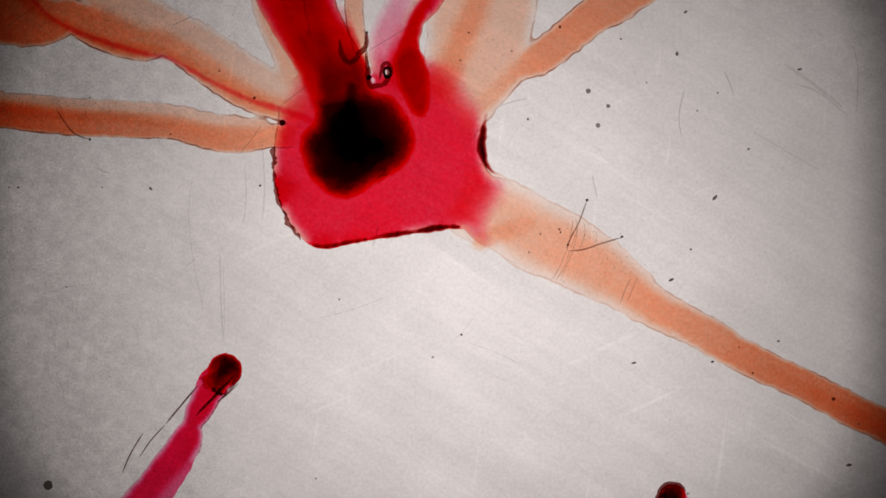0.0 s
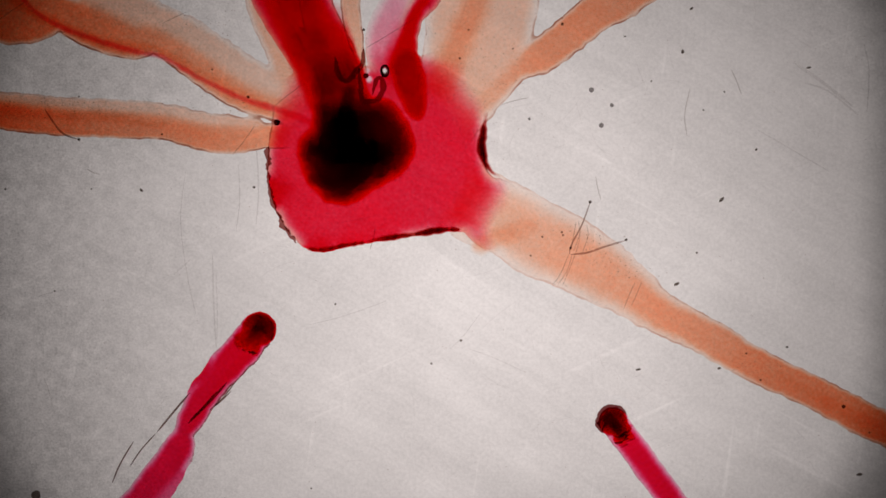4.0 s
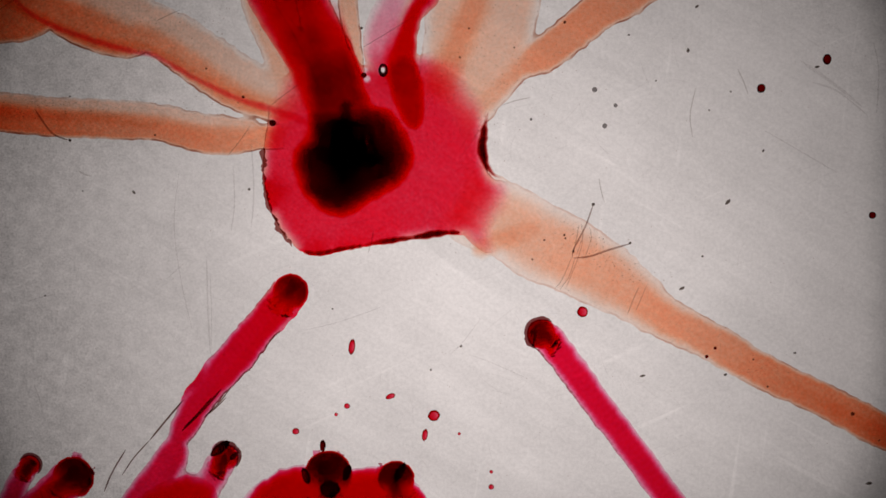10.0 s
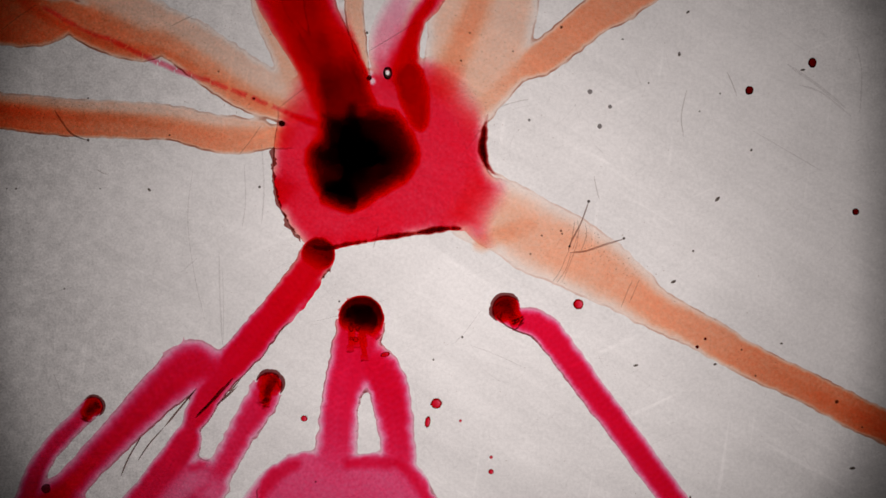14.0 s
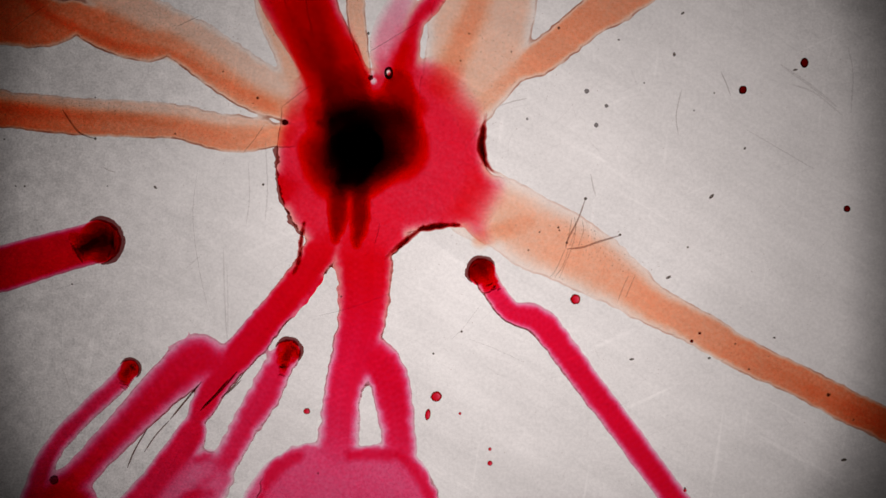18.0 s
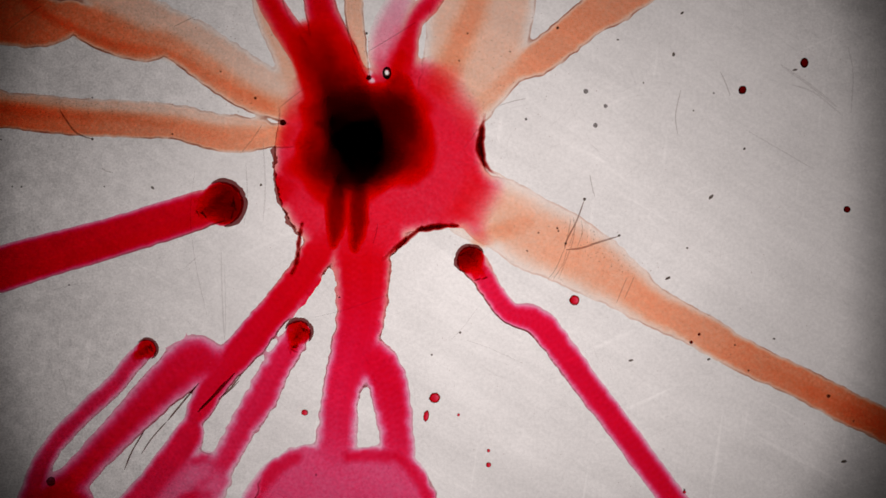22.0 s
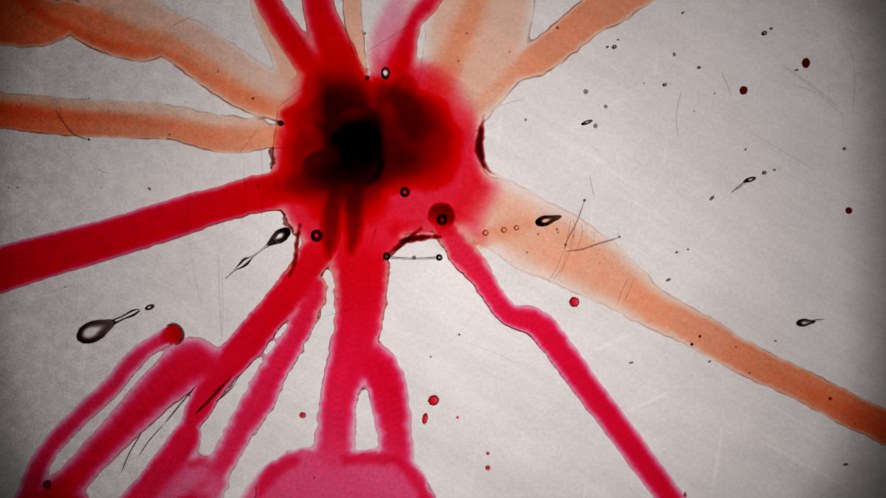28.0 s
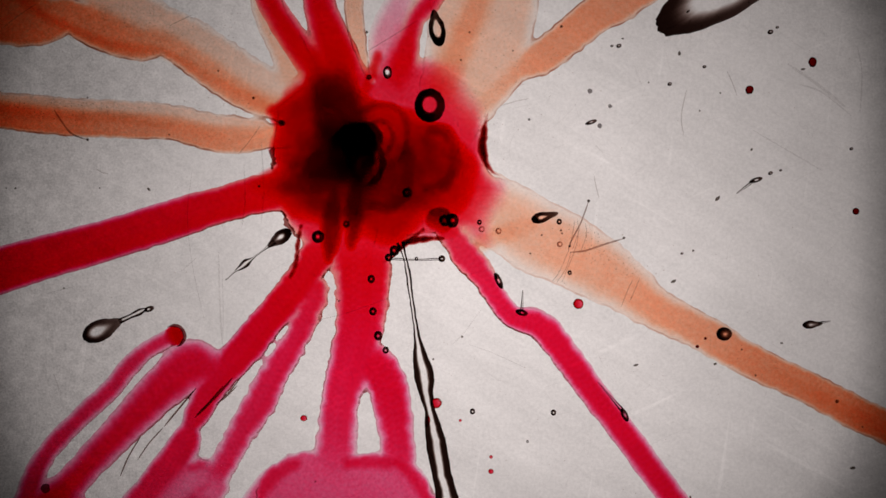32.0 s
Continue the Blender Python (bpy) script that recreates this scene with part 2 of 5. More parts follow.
def film(rows, across, sides, i0, i1, tall=0.10, cross=11, origin=(0, 0), full=None, solid=False):
    """A low rounded band of liquid between two banks, from row i0 to row i1, its foot on the sheet."""
    full = full or rows[-1, 3]
    z0 = next_lift()
    verts, faces, uvs = [], [], []
    vs = np.array([0.5 - 0.5 * math.cos(math.pi * k / (cross - 1)) for k in range(cross)])
    for i in range(i0, i1 + 1):
        c = rows[i, :2]
        lo, hi = c - across[i] * max(sides[0][i], 0.3), c + across[i] * max(sides[1][i], 0.3)
        for k, v in enumerate(vs):
            q = lo + (hi - lo) * v - origin
            e = abs(2 * v - 1)
            z = z0 + tall * (max(0.0, 1 - e ** 2.6)) ** 0.5
            verts.append((q[0] * U, -q[1] * U, z * 0.001))
            uvs.append((rows[i, 3] / full, v))
    n = i1 - i0 + 1
    for i in range(n - 1):
        for k in range(cross - 1):
            a = i * cross + k
            faces.append((a, a + cross, a + cross + 1, a + 1))
    if solid:
        for i in range(n - 1):
            a = i * cross
            faces.append((a, a + cross - 1, a + 2 * cross - 1, a + cross))
        faces.append(tuple(range(cross)))
        faces.append(tuple(reversed(range((n - 1) * cross, n * cross))))
    me = bpy.data.meshes.new("film")
    me.from_pydata(verts, [], faces)
    if solid:
        outward(me)
    layer = me.uv_layers.new(name="UVMap")
    for loop in me.loops:
        layer.data[loop.index].uv = uvs[loop.vertex_index]
    me.update()
    return me


def radial(radii, tall=0.1, rings=10, ragged=0.0, seed=0, stretch=(1, 1), steep=2.6, solid=False, z0=None):
    """A rounded pool or drop from radii at even angles (from the right, turning towards the operator)."""
    segs = 96 if max(radii) > 30 else 40
    z0 = next_lift() if z0 is None else z0
    m = len(radii)
    verts, faces, uvs = [(0, 0, (z0 + tall) * 0.001)], [], [(0.5, 0.0)]
    for s in range(segs):
        a = 2 * math.pi * s / segs
        f = a / (2 * math.pi) * m
        i = int(f) % m
        t = f - int(f)
        p0, p1, p2, p3 = (radii[(i + k) % m] for k in (-1, 0, 1, 2))
        r = 0.5 * (2 * p1 + (p2 - p0) * t + (2 * p0 - 5 * p1 + 4 * p2 - p3) * t * t + (3 * p1 - p0 - 3 * p2 + p3) * t ** 3)
        r += ragged * (noise.noise((math.cos(a) * 3, math.sin(a) * 3, seed)) + 0.6 * noise.noise((math.cos(a) * 9, math.sin(a) * 9, seed + 4)))
        for k in range(1, rings + 1):
            w = math.sin(0.5 * math.pi * k / rings)
            x, y = r * w * math.cos(a) * stretch[0], r * w * math.sin(a) * stretch[1]
            verts.append((x * U, -y * U, (z0 + tall * max(0.0, 1 - w ** steep) ** 0.5) * 0.001))
            uvs.append((0.5 + 0.5 * w * math.cos(a), w))
    for s in range(segs):
        b, c = 1 + s * rings, 1 + ((s + 1) % segs) * rings
        faces.append((0, c, b))
        for k in range(rings - 1):
            faces.append((b + k, c + k, c + k + 1, b + k + 1))
    if solid:
        faces.append(tuple(rings + s * rings for s in range(segs)))
    me = bpy.data.meshes.new("pool")
    me.from_pydata(verts, [], faces)
    if solid:
        outward(me)
    layer = me.uv_layers.new(name="UVMap")
    for loop in me.loops:
        layer.data[loop.index].uv = uvs[loop.vertex_index]
    me.update()
    return me


def tube(points, radius, sides=6, taper=True, z=0.12):
    """A round fibre through plan points."""
    rows = spline([(x, y, 1) for x, y in points], 3.0)
    bm = bmesh.new()
    last = None
    n = len(rows)
    for i, (x, y, _, s) in enumerate(rows):
        j, k = max(0, i - 1), min(n - 1, i + 1)
        d = rows[k, :2] - rows[j, :2]
        d /= np.linalg.norm(d) + 1e-9
        r = radius * (min(1, 0.35 + 4 * min(i, n - 1 - i) / n) if taper else 1)
        ring = []
        for q in range(sides):
            a = 2 * math.pi * q / sides
            ring.append(bm.verts.new(plan(x - d[1] * r * math.cos(a), y + d[0] * r * math.cos(a), z + r * U * 1000 * (1 + math.sin(a)) * 0.5)))
        if last:
            for q in range(sides):
                bm.faces.new((last[q], last[(q + 1) % sides], ring[(q + 1) % sides], ring[q]))
        else:
            bm.faces.new(ring)
        last = ring
    bm.faces.new(tuple(reversed(last)))
    return bm


def box(x0, x1, y0, y1, z0, z1):
    bm = bmesh.new()
    bmesh.ops.create_cube(bm, size=1)
    for v in bm.verts:
        v.co = ((x0 + x1) / 2 + v.co.x * (x1 - x0), (y0 + y1) / 2 + v.co.y * (y1 - y0), (z0 + z1) / 2 + v.co.z * (z1 - z0))
    return bm


# ---- the setting ----
sheet_bm = box(-0.13, 0.13, -0.11, 0.11, -0.003, 0.0)
sheet = part("ground", sheet_bm, OPAL)
sheet.data.materials.append(ACRYLIC)
for p in sheet.data.polygons:
    p.use_smooth = False
    if p.normal.z < 0.5:
        p.material_index = 1
tagged(sheet, "grey-white opal acrylic sheet, scuffed and wiped, lit from below", "light table", kind="structure")
for nm, b in (("wall_north", (-0.14, 0.14, 0.11, 0.12, -0.06, 0.30)), ("wall_south", (-0.14, 0.14, -0.12, -0.11, -0.06, 0.30)),
              ("wall_west", (-0.14, -0.13, -0.11, 0.11, -0.06, 0.30)), ("wall_east", (0.13, 0.14, -0.11, 0.11, -0.06, 0.30)),
              ("floor", (-0.14, 0.14, -0.12, 0.12, -0.07, -0.06)), ("ceiling", (-0.14, 0.14, -0.12, 0.12, 0.30, 0.31))):
    w = part(nm, box(*b), BLACK)
    for p in w.data.polygons:
        p.use_smooth = False
    tagged(w, "matt black board that closes the dark copying stand", nm.split("_")[0], kind="structure")


def light_mask_mesh():
    """An added flat black mask, unseen under the sheet, that dims its edges; it has a round-cornered opening and is 1
    mm thick.
    """
    bm = bmesh.new()
    x0, x1, y0, y1 = 105, 1460, -120, 1010
    inner, outer = [], []
    for sx, sy, a0, r in ((x1, y0, 0, 330), (x0, y0, 90, 430), (x0, y1, 180, 460), (x1, y1, 270, 420)):
        cx, cy = sx + (r if sx == x0 else -r), sy + (r if sy == y0 else -r)
        for k in range(13):
            a = radians(a0 + k * 7.5)
            inner.append((cx + r * math.cos(a), cy - r * math.sin(a)))
            outer.append((784 + 1500 * math.cos(a) * 1.3, 441 - 1500 * math.sin(a)))
    rings = [[bm.verts.new(plan(x, y, z)) for x, y in loop] for loop, z in ((inner, -8.0), (outer, -8.0), (outer, -9.0), (inner, -9.0))]
    n = len(inner)
    for a, c in ((0, 1), (1, 2), (2, 3), (3, 0)):
        for k in range(n):
            bm.faces.new((rings[a][k], rings[c][k], rings[c][(k + 1) % n], rings[a][(k + 1) % n]))
    bmesh.ops.recalc_face_normals(bm, faces=bm.faces)
    return bm


tagged(part("frame_of_lamp", light_mask_mesh(), BLACK), "added flat black mask under the opal sheet", "frame", kind="structure")
KEYED = []
STEP = 3.2
GX = np.arange(-230, 1790, STEP)
GY = np.arange(-110, 1110, STEP)
MX, MY = np.meshgrid(GX, GY, indexing="ij")


def uneven():
    """Unevenness of wetted banks over the whole sheet."""
    out = np.zeros(MX.shape)
    for i, x in enumerate(GX):
        for j, y in enumerate(GY):
            out[i, j] = noise.noise((x * 0.022, y * 0.022, 0.3)) * 1.6 + noise.noise((x * 0.065, y * 0.065, 5.1)) * 1.8 + noise.noise((x * 0.15, y * 0.15, 2.2)) * 0.55
    return out


UNEVEN = uneven()
FAR = 200.0


class Stroke:
    """One course of liquid: a run of (x, y, half_width); dye: amount at its start and end; soft: how far in from the
    bank it is full;
    rim: dark edge put into the colour for light bent aside at the bank; ragged: unevenness of the bank."""

    def __init__(self, points, dye=(1, 1), soft=12.0, rim=0.6, ragged=1.0, closed=False, piece=None, washed=()):
        self.dye, self.piece, self.washed = dye, piece, washed
        self.rim = rim if isinstance(rim, tuple) else (rim, rim)
        self.soft = soft if isinstance(soft, tuple) else (soft, soft)
        self.closed = closed
        self.sd = np.full(MX.shape, FAR)
        self.arc = np.zeros(MX.shape)
        if closed:
            loop = [(x, y, 0) for x, y in points]
            rows = spline(loop[-1:] + loop + loop[:2])
            lo = np.argmin(np.hypot(rows[:, 0] - points[0][0], rows[:, 1] - points[0][1]))
            hi = len(rows) // 2 + np.argmin(np.hypot(rows[len(rows) // 2:, 0] - points[0][0], rows[len(rows) // 2:, 1] - points[0][1]))
            rows = rows[lo:hi]
        else:
            rows = spline(points)
        self.rows = rows
        reach = (0 if closed else rows[:, 2].max()) + 60
        i0, i1 = np.searchsorted(GX, (rows[:, 0].min() - reach, rows[:, 0].max() + reach))
        j0, j1 = np.searchsorted(GY, (rows[:, 1].min() - reach, rows[:, 1].max() + reach))
        X, Y = MX[i0:i1, j0:j1], MY[i0:i1, j0:j1]
        best = np.full(X.shape, FAR * 5)
        arc = np.zeros(X.shape)
        inside = np.zeros(X.shape, bool)
        n = len(rows)
        for k in range(n):
            d = np.hypot(X - rows[k, 0], Y - rows[k, 1]) - rows[k, 2]
            near = d < best
            best[near] = d[near]
            arc[near] = rows[k, 3]
            if closed:
                x0, y0, x1, y1 = *rows[k, :2], *rows[(k + 1) % n, :2]
                if y0 != y1:
                    hit = ((Y < y0) != (Y < y1)) & (X < (x1 - x0) * (Y - y0) / (y1 - y0) + x0)
                    inside ^= hit
        if closed:
            best = np.where(inside, -best, best)
        if isinstance(ragged, tuple):
            ragged = np.interp(arc / max(1.0, rows[-1, 3]), np.linspace(0, 1, len(ragged)), ragged)
        self.sd[i0:i1, j0:j1] = np.minimum(best + UNEVEN[i0:i1, j0:j1] * ragged, FAR)
        self.arc[i0:i1, j0:j1] = arc

    def along(self, x, y):
        r = self.rows
        return r[np.argmin(np.hypot(r[:, 0] - x, r[:, 1] - y)), 3]

    def place(self, s):
        """Plan place and heading in degrees at length s along the course (before its start: straight back)."""
        r = self.rows
        if s <= 0:
            d = r[6, :2] - r[0, :2]
            c = r[0, :2] + d / np.linalg.norm(d) * s
        elif s > r[-1, 3]:
            d = r[-1, :2] - r[-7, :2]
            c = r[-1, :2] + d / np.linalg.norm(d) * (s - r[-1, 3])
        else:
            i = min(len(r) - 2, int(np.searchsorted(r[:, 3], s)))
            j, k = max(0, i - 4), min(len(r) - 1, i + 4)
            d = r[k, :2] - r[j, :2]
            c = np.array([np.interp(s, r[:, 3], r[:, 0]), np.interp(s, r[:, 3], r[:, 1])])
        return c, math.degrees(math.atan2(-d[1], d[0]))


def smooth_min(a, b, k):
    h = np.clip(0.5 + 0.5 * (b - a) / k, 0, 1)
    return b + (a - b) * h - k * h * (1 - h)


def step01(x):
    x = np.clip(x, 0, 1)
    return x * x * (3 - 2 * x)


def net(strokes, fillet=12.0, tall=0.12, gone=None):
    """Joins courses of liquid into one body with filleted forks, and cuts it again into the pieces that move on their own.
    Returns a mesh maker for each (stroke, piece)."""
    total = np.full(MX.shape, FAR)
    for s in strokes:
        total = smooth_min(total, s.sd, fillet)
    weight = np.zeros(MX.shape)
    dye_f, soft_f, rim_f = (np.zeros(MX.shape) for _ in range(3))
    owner = np.full(MX.shape, -1)
    nearest = np.full(MX.shape, FAR)
    closest = np.zeros(MX.shape, int)
    for n, s in enumerate(strokes):
        w = np.exp(-np.clip(s.sd, -60, FAR) / 9.0)
        run = np.clip(s.arc / max(1.0, s.rows[-1, 3]), 0, 1)
        d = np.interp(run, np.linspace(0, 1, len(s.dye)), s.dye)
        edge = np.interp(run, np.linspace(0, 1, len(s.rim)), s.rim)
        for x, y, r0, r1 in s.washed:
            wet = step01((np.hypot(MX - x, MY - y) - r0) / (r1 - r0))
            d, edge = d * wet, edge * wet
        dye_f += w * d
        soft_f += w * np.interp(run, np.linspace(0, 1, len(s.soft)), s.soft)
        rim_f += w * edge
        weight += w
        owner[(owner < 0) & (s.sd < 0)] = n
        better = s.sd < nearest
        nearest[better] = s.sd[better]
        closest[better] = n
    owner = np.where(owner < 0, closest, owner)
    dye_f, soft_f, rim_f = dye_f / weight, soft_f / weight, rim_f / weight
    if gone:
        x, y, rx, ry = gone
        keep = step01((np.hypot((MX - x) / rx, (MY - y) / ry) - 0.80) / 0.22)
        dye_f, rim_f = dye_f * keep, rim_f * keep
    fields = np.stack([total, dye_f, soft_f, rim_f])
    pieces = {}
    ins = total < 0
    any_in = ins[:-1, :-1] | ins[1:, :-1] | ins[1:, 1:] | ins[:-1, 1:]

    def clip(poly, value, keep):
        """The part of a polygon where value is below (keep = -1) or above (+1) nought; a corner is (x, y, fields..., value)."""
        out = []
        for q in range(len(poly)):
            a, b = poly[q], poly[(q + 1) % len(poly)]
            fa, fb = value(a) * keep, value(b) * keep
            if fa > 0:
                out.append(a)
            if (fa > 0) != (fb > 0):
                out.append(a + (b - a) * (fa / (fa - fb)))
        return out

    for i, j in zip(*np.nonzero(any_in)):
        ring = ((i, j), (i, j + 1), (i + 1, j + 1), (i + 1, j))
        owners = sorted({int(owner[r]) for r in ring})
        seam = [strokes[o].sd for o in owners[:-1]]
        poly = [np.array([GX[r[0]], GY[r[1]], *fields[:, r[0], r[1]], *[f[r] for f in seam]]) for r in ring]
        if not all(ins[r] for r in ring):
            poly = clip(poly, lambda p: p[2], -1)
        for q, o in enumerate(owners):
            mine = poly
            if q < len(seam):
                mine = clip(poly, lambda p: p[6 + q], -1)
                poly = clip(poly, lambda p: p[6 + q], 1)
            if len(mine) > 2:
                s = strokes[o]
                k = int(s.arc[i, j] // s.piece) if s.piece else 0
                pieces.setdefault((o, k), []).append([p[:6] for p in mine])
    return dict(cells=pieces, tall=tall)


def net_mesh(body, key, origin, z0=0.03):
    """The film of one piece of a net, as a low rounded skin whose foot lies on the sheet."""
    ids, verts, m1, m2, faces = {}, [], [], [], []
    for poly in body["cells"][key]:
        face = []
        for x, y, t, amount, soft, rim in poly:
            tag = (round(x * 16), round(y * 16))
            if tag not in ids:
                ids[tag] = len(verts)
                deep = max(0.0, -t)
                verts.append(((x - origin[0]) * U, -(y - origin[1]) * U, (z0 + body["tall"] * min(1.0, deep / 24.0) ** 0.5) * 0.001))
                m1.append((amount * 0.1, min(1.0, deep / max(1.0, soft))))
                m2.append((min(1.0, deep / 20.0), rim))
            if ids[tag] not in face:
                face.append(ids[tag])
        if len(face) > 2:
            faces.append(face)
    me = bpy.data.meshes.new("film")
    me.from_pydata(verts, [], faces)
    for name, data in (("dye", m1), ("bank", m2)):
        layer = me.uv_layers.new(name=name)
        for loop in me.loops:
            layer.data[loop.index].uv = data[loop.vertex_index]
    me.update()
    return me


def bead_line(points, radius, wob=0.35, seed=0, origin=(784, 441)):
    """A steep uneven bank: a low rounded ridge along plan points."""
    closed = points[0] == points[-1] or math.dist(points[0], points[-1]) < 1e-6
    rows = spline([(x, y, 1) for x, y in points], 2.5)
    across, sides = banks(rows, 0.0, seed)
    n = len(rows)
    for q in (0, 1):
        for i in range(n):
            end = 1.0 if closed else min(1.0, 0.2 + 5.0 * min(i, n - 1 - i) / n)
            sides[q][i] = radius * end * (1 + wob * 2 * noise.noise((rows[i, 3] * 0.06, seed, q * 3)) + wob * noise.noise((rows[i, 3] * 0.22, seed + 5, q * 3)))
    return film(rows, across, sides, 0, n - 1, 0.08, 7, origin)


def lay_still(body, n, mat, name, label, category="dye stream", group="streams of dye", z0=0.03):
    """A course that does not move, as a thing of its own."""
    ob = part(name, net_mesh(body, (n, 0), (784, 441), z0), mat)
    return tagged(ob, label, category, group)


def cap_mesh(radius, seed, tall=0.16):
    return radial([radius] * 8, tall=tall, ragged=1.3, seed=seed)


def lay_running(body, n, stroke, mat, head_mat, reading, label, radius, arrive=None, onward=(), seed=1, lead=0.0, reserve=None, front=None, ahead=0.1):
    """A stream that lengthens: short lengths of liquid ride in its full head and are left behind along the bed one by one.
    reading: (seconds, x, y) of the middle of its head; onward: (seconds, x, y) of the head's dye after it has joined other liquid."""
    times = [t for t, x, y in reading]
    lengths = list(np.maximum.accumulate([stroke.along(x, y) for t, x, y in reading]))
    if arrive is not None:
        times, lengths = [0.0, arrive] + times, [-130.0, -130.0] + lengths
    thing = new("dye_stream")
    thing.location = plan(0, 0)
    tagged(thing, label, "dye stream", "running streams of dye")
    L = stroke.piece
    slack = L * 0.5 - radius * ahead
    rng = random.Random(seed)
    for k in sorted(q[1] for q in body["cells"] if q[0] == n):
        mid = (k + 0.5) * L
        c, turn0 = stroke.place(mid)
        seg = part("stream_segment", net_mesh(body, (n, k), c, 0.06), mat, thing)
        fan, aside, behind = rng.choice((-1, 1)) * rng.uniform(58, 87), rng.uniform(-0.3, 0.3) * radius, rng.uniform(0.05, 0.4) * radius
        layer = (k % 16 + 1) * 3e-6
        last = lengths[-1] - slack
        if reserve and mid > stroke.along(*reserve[0]):
            # the last of the bed fills from the pool as the head meets it
            hold = Matrix.Translation((reserve[1][0] * U, -reserve[1][1] * U, layer))
            rest = Matrix.Translation((c[0] * U, -c[1] * U, 0))
            if reserve[3] is None:
                fills = float(np.interp(mid + slack, lengths, times)) if mid <= last else times[-1] + 0.1 + (mid - last) / 300.0
                KEYED.append((seg, [(0.0, hold), (max(reserve[2], fills - 0.3), hold), (max(reserve[2] + 0.3, fills), rest), (32.0, rest)]))
            else:
                KEYED.append((seg, [(0.0, hold), (reserve[2], hold), (reserve[3], rest), (32.0, rest)]))
            continue
        if mid <= lengths[0] - slack:
            stop = None
        elif mid <= last:
            stop = float(np.interp(mid + slack, lengths, times))
        else:
            # the rest of the bed fills while the joined liquid runs on
            stop = min(31.5, times[-1] + 0.15 + (mid - last) / 140.0)

        def riding(t):
            q, h = stroke.place(float(np.interp(t, times, lengths)) - slack - behind)
            a = radians(h)
            x, y = q[0] - math.sin(a) * aside, q[1] - math.cos(a) * aside
            return Matrix.Translation((x * U, -y * U, layer)) @ pose(0, 0, 0, 0, 0, h - turn0 + fan)

        rest = Matrix.Translation((c[0] * U, -c[1] * U, 0))
        if stop is None or stop < 0.05:
            out = [(0.0, rest), (32.0, rest)]
        else:
            out = [(t, riding(t)) for t in times if t < stop - 0.32]
            if not out:
                out = [(0.0, riding(0.0))]
            if stop - out[-1][0] > 0.5:
                out.append((stop - 0.25, riding(stop - 0.25)))
            out.append((stop, rest))
            if out[0][0] > 0.01:
                out.insert(0, (0.0, out[0][1]))
            if stop < 31.9:
                out.append((32.0, rest))
        KEYED.append((seg, out))
    cap = part("stream_head", cap_mesh(radius, seed), head_mat, thing, "dark rounded head of the stream")
    steps = sorted({*times, *(times[-1] - d for d in (2.0, 1.3, 0.7, 0.3, 0.1) if times[-1] > 20)})
    steps = [(t, float(np.interp(t, times, lengths))) for t in steps]
    out = []
    for t, s in steps:
        q, h = stroke.place(s - lead)
        out.append((t, Matrix.Translation((q[0] * U, -q[1] * U, 0)) @ pose(0, 0, 0, 0, 0, h)))
    for t, x, y in onward:
        out.append((t, Matrix.Translation((x * U, -y * U, 0)) @ pose(0, 0, 0, 0, 0, 70)))
    if out[-1][0] < 32:
        out.append((32.0, out[-1][1]))
    KEYED.append((cap, out))
    if front:
        # dark crescent, tinted for light bent aside at the head's steep front; it ends up as part of a bank at
        # (seconds, x, y, heading)
        arc = [(radius * 1.03 * math.cos(radians(a)), -radius * 1.03 * math.sin(radians(a))) for a in range(-100, 101, 10)]
        rim = part("steep_front", bead_line(arc, front[0], 0.35, seed, (0, 0)), CRESCENT, thing, "dark crescent-shaped meniscus at the stream's front")
        out = [(t, Matrix.Translation((stroke.place(s - lead)[0][0] * U, -stroke.place(s - lead)[0][1] * U, 0)) @ pose(0, 0, 0, 0, 0, stroke.place(s - lead)[1])) for t, s in steps]
        for t, x, y, h in front[1:]:
            out.append((t, Matrix.Translation((x * U, -y * U, 0)) @ pose(0, 0, 0, 0, 0, h)))
        if out[-1][0] < 32:
            out.append((32.0, out[-1][1]))
        KEYED.append((rim, out))
    return thing


def pool_at(x, y, radii, mat, name, label="", category="", parent=None, group="", **shape):
    ob = part(name, radial(radii, **shape), mat, parent)
    ob.location = plan(x, y)
    return tagged(ob, label, category, group)


def drift(ob, reading):
    """A thing that slides over the sheet through (seconds, x, y)."""
    rows = [(t, Matrix.Translation(plan(x, y))) for t, x, y in reading]
    if rows[0][0] > 0:
        rows = [(0.0, rows[0][1])] + rows
    if rows[-1][0] < 32:
        rows.append((32.0, rows[-1][1]))
    KEYED.append((ob, rows))
    return ob


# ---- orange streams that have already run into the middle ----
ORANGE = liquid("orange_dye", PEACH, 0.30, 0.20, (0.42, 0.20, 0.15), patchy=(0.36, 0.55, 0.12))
thin_west = Stroke([(-120, 184, 28), (0, 198, 28), (150, 214, 27), (300, 221, 25), (380, 238, 27), (430, 243, 28), (490, 240, 22), (580, 240, 22)], (3.0, 1.55, 1.05, 0.85), 7, 1.2, 1.2)
broad_west = Stroke([(-130, 25, 70), (0, 25, 56), (70, 38, 48), (112, 36, 36), (137, 30, 30), (200, 58, 38), (262, 78, 32), (300, 74, 27), (350, 104, 29), (400, 138, 32), (450, 172, 26), (520, 195, 24), (590, 215, 25)], (3.0, 1.6, 1.0, 0.85), 11, 1.2, 1.2)
pale_beside = Stroke([(462, -80, 26), (482, 20, 28), (515, 90, 32), (535, 140, 38), (560, 200, 34)], (0.5, 0.6), 14, 0.5)
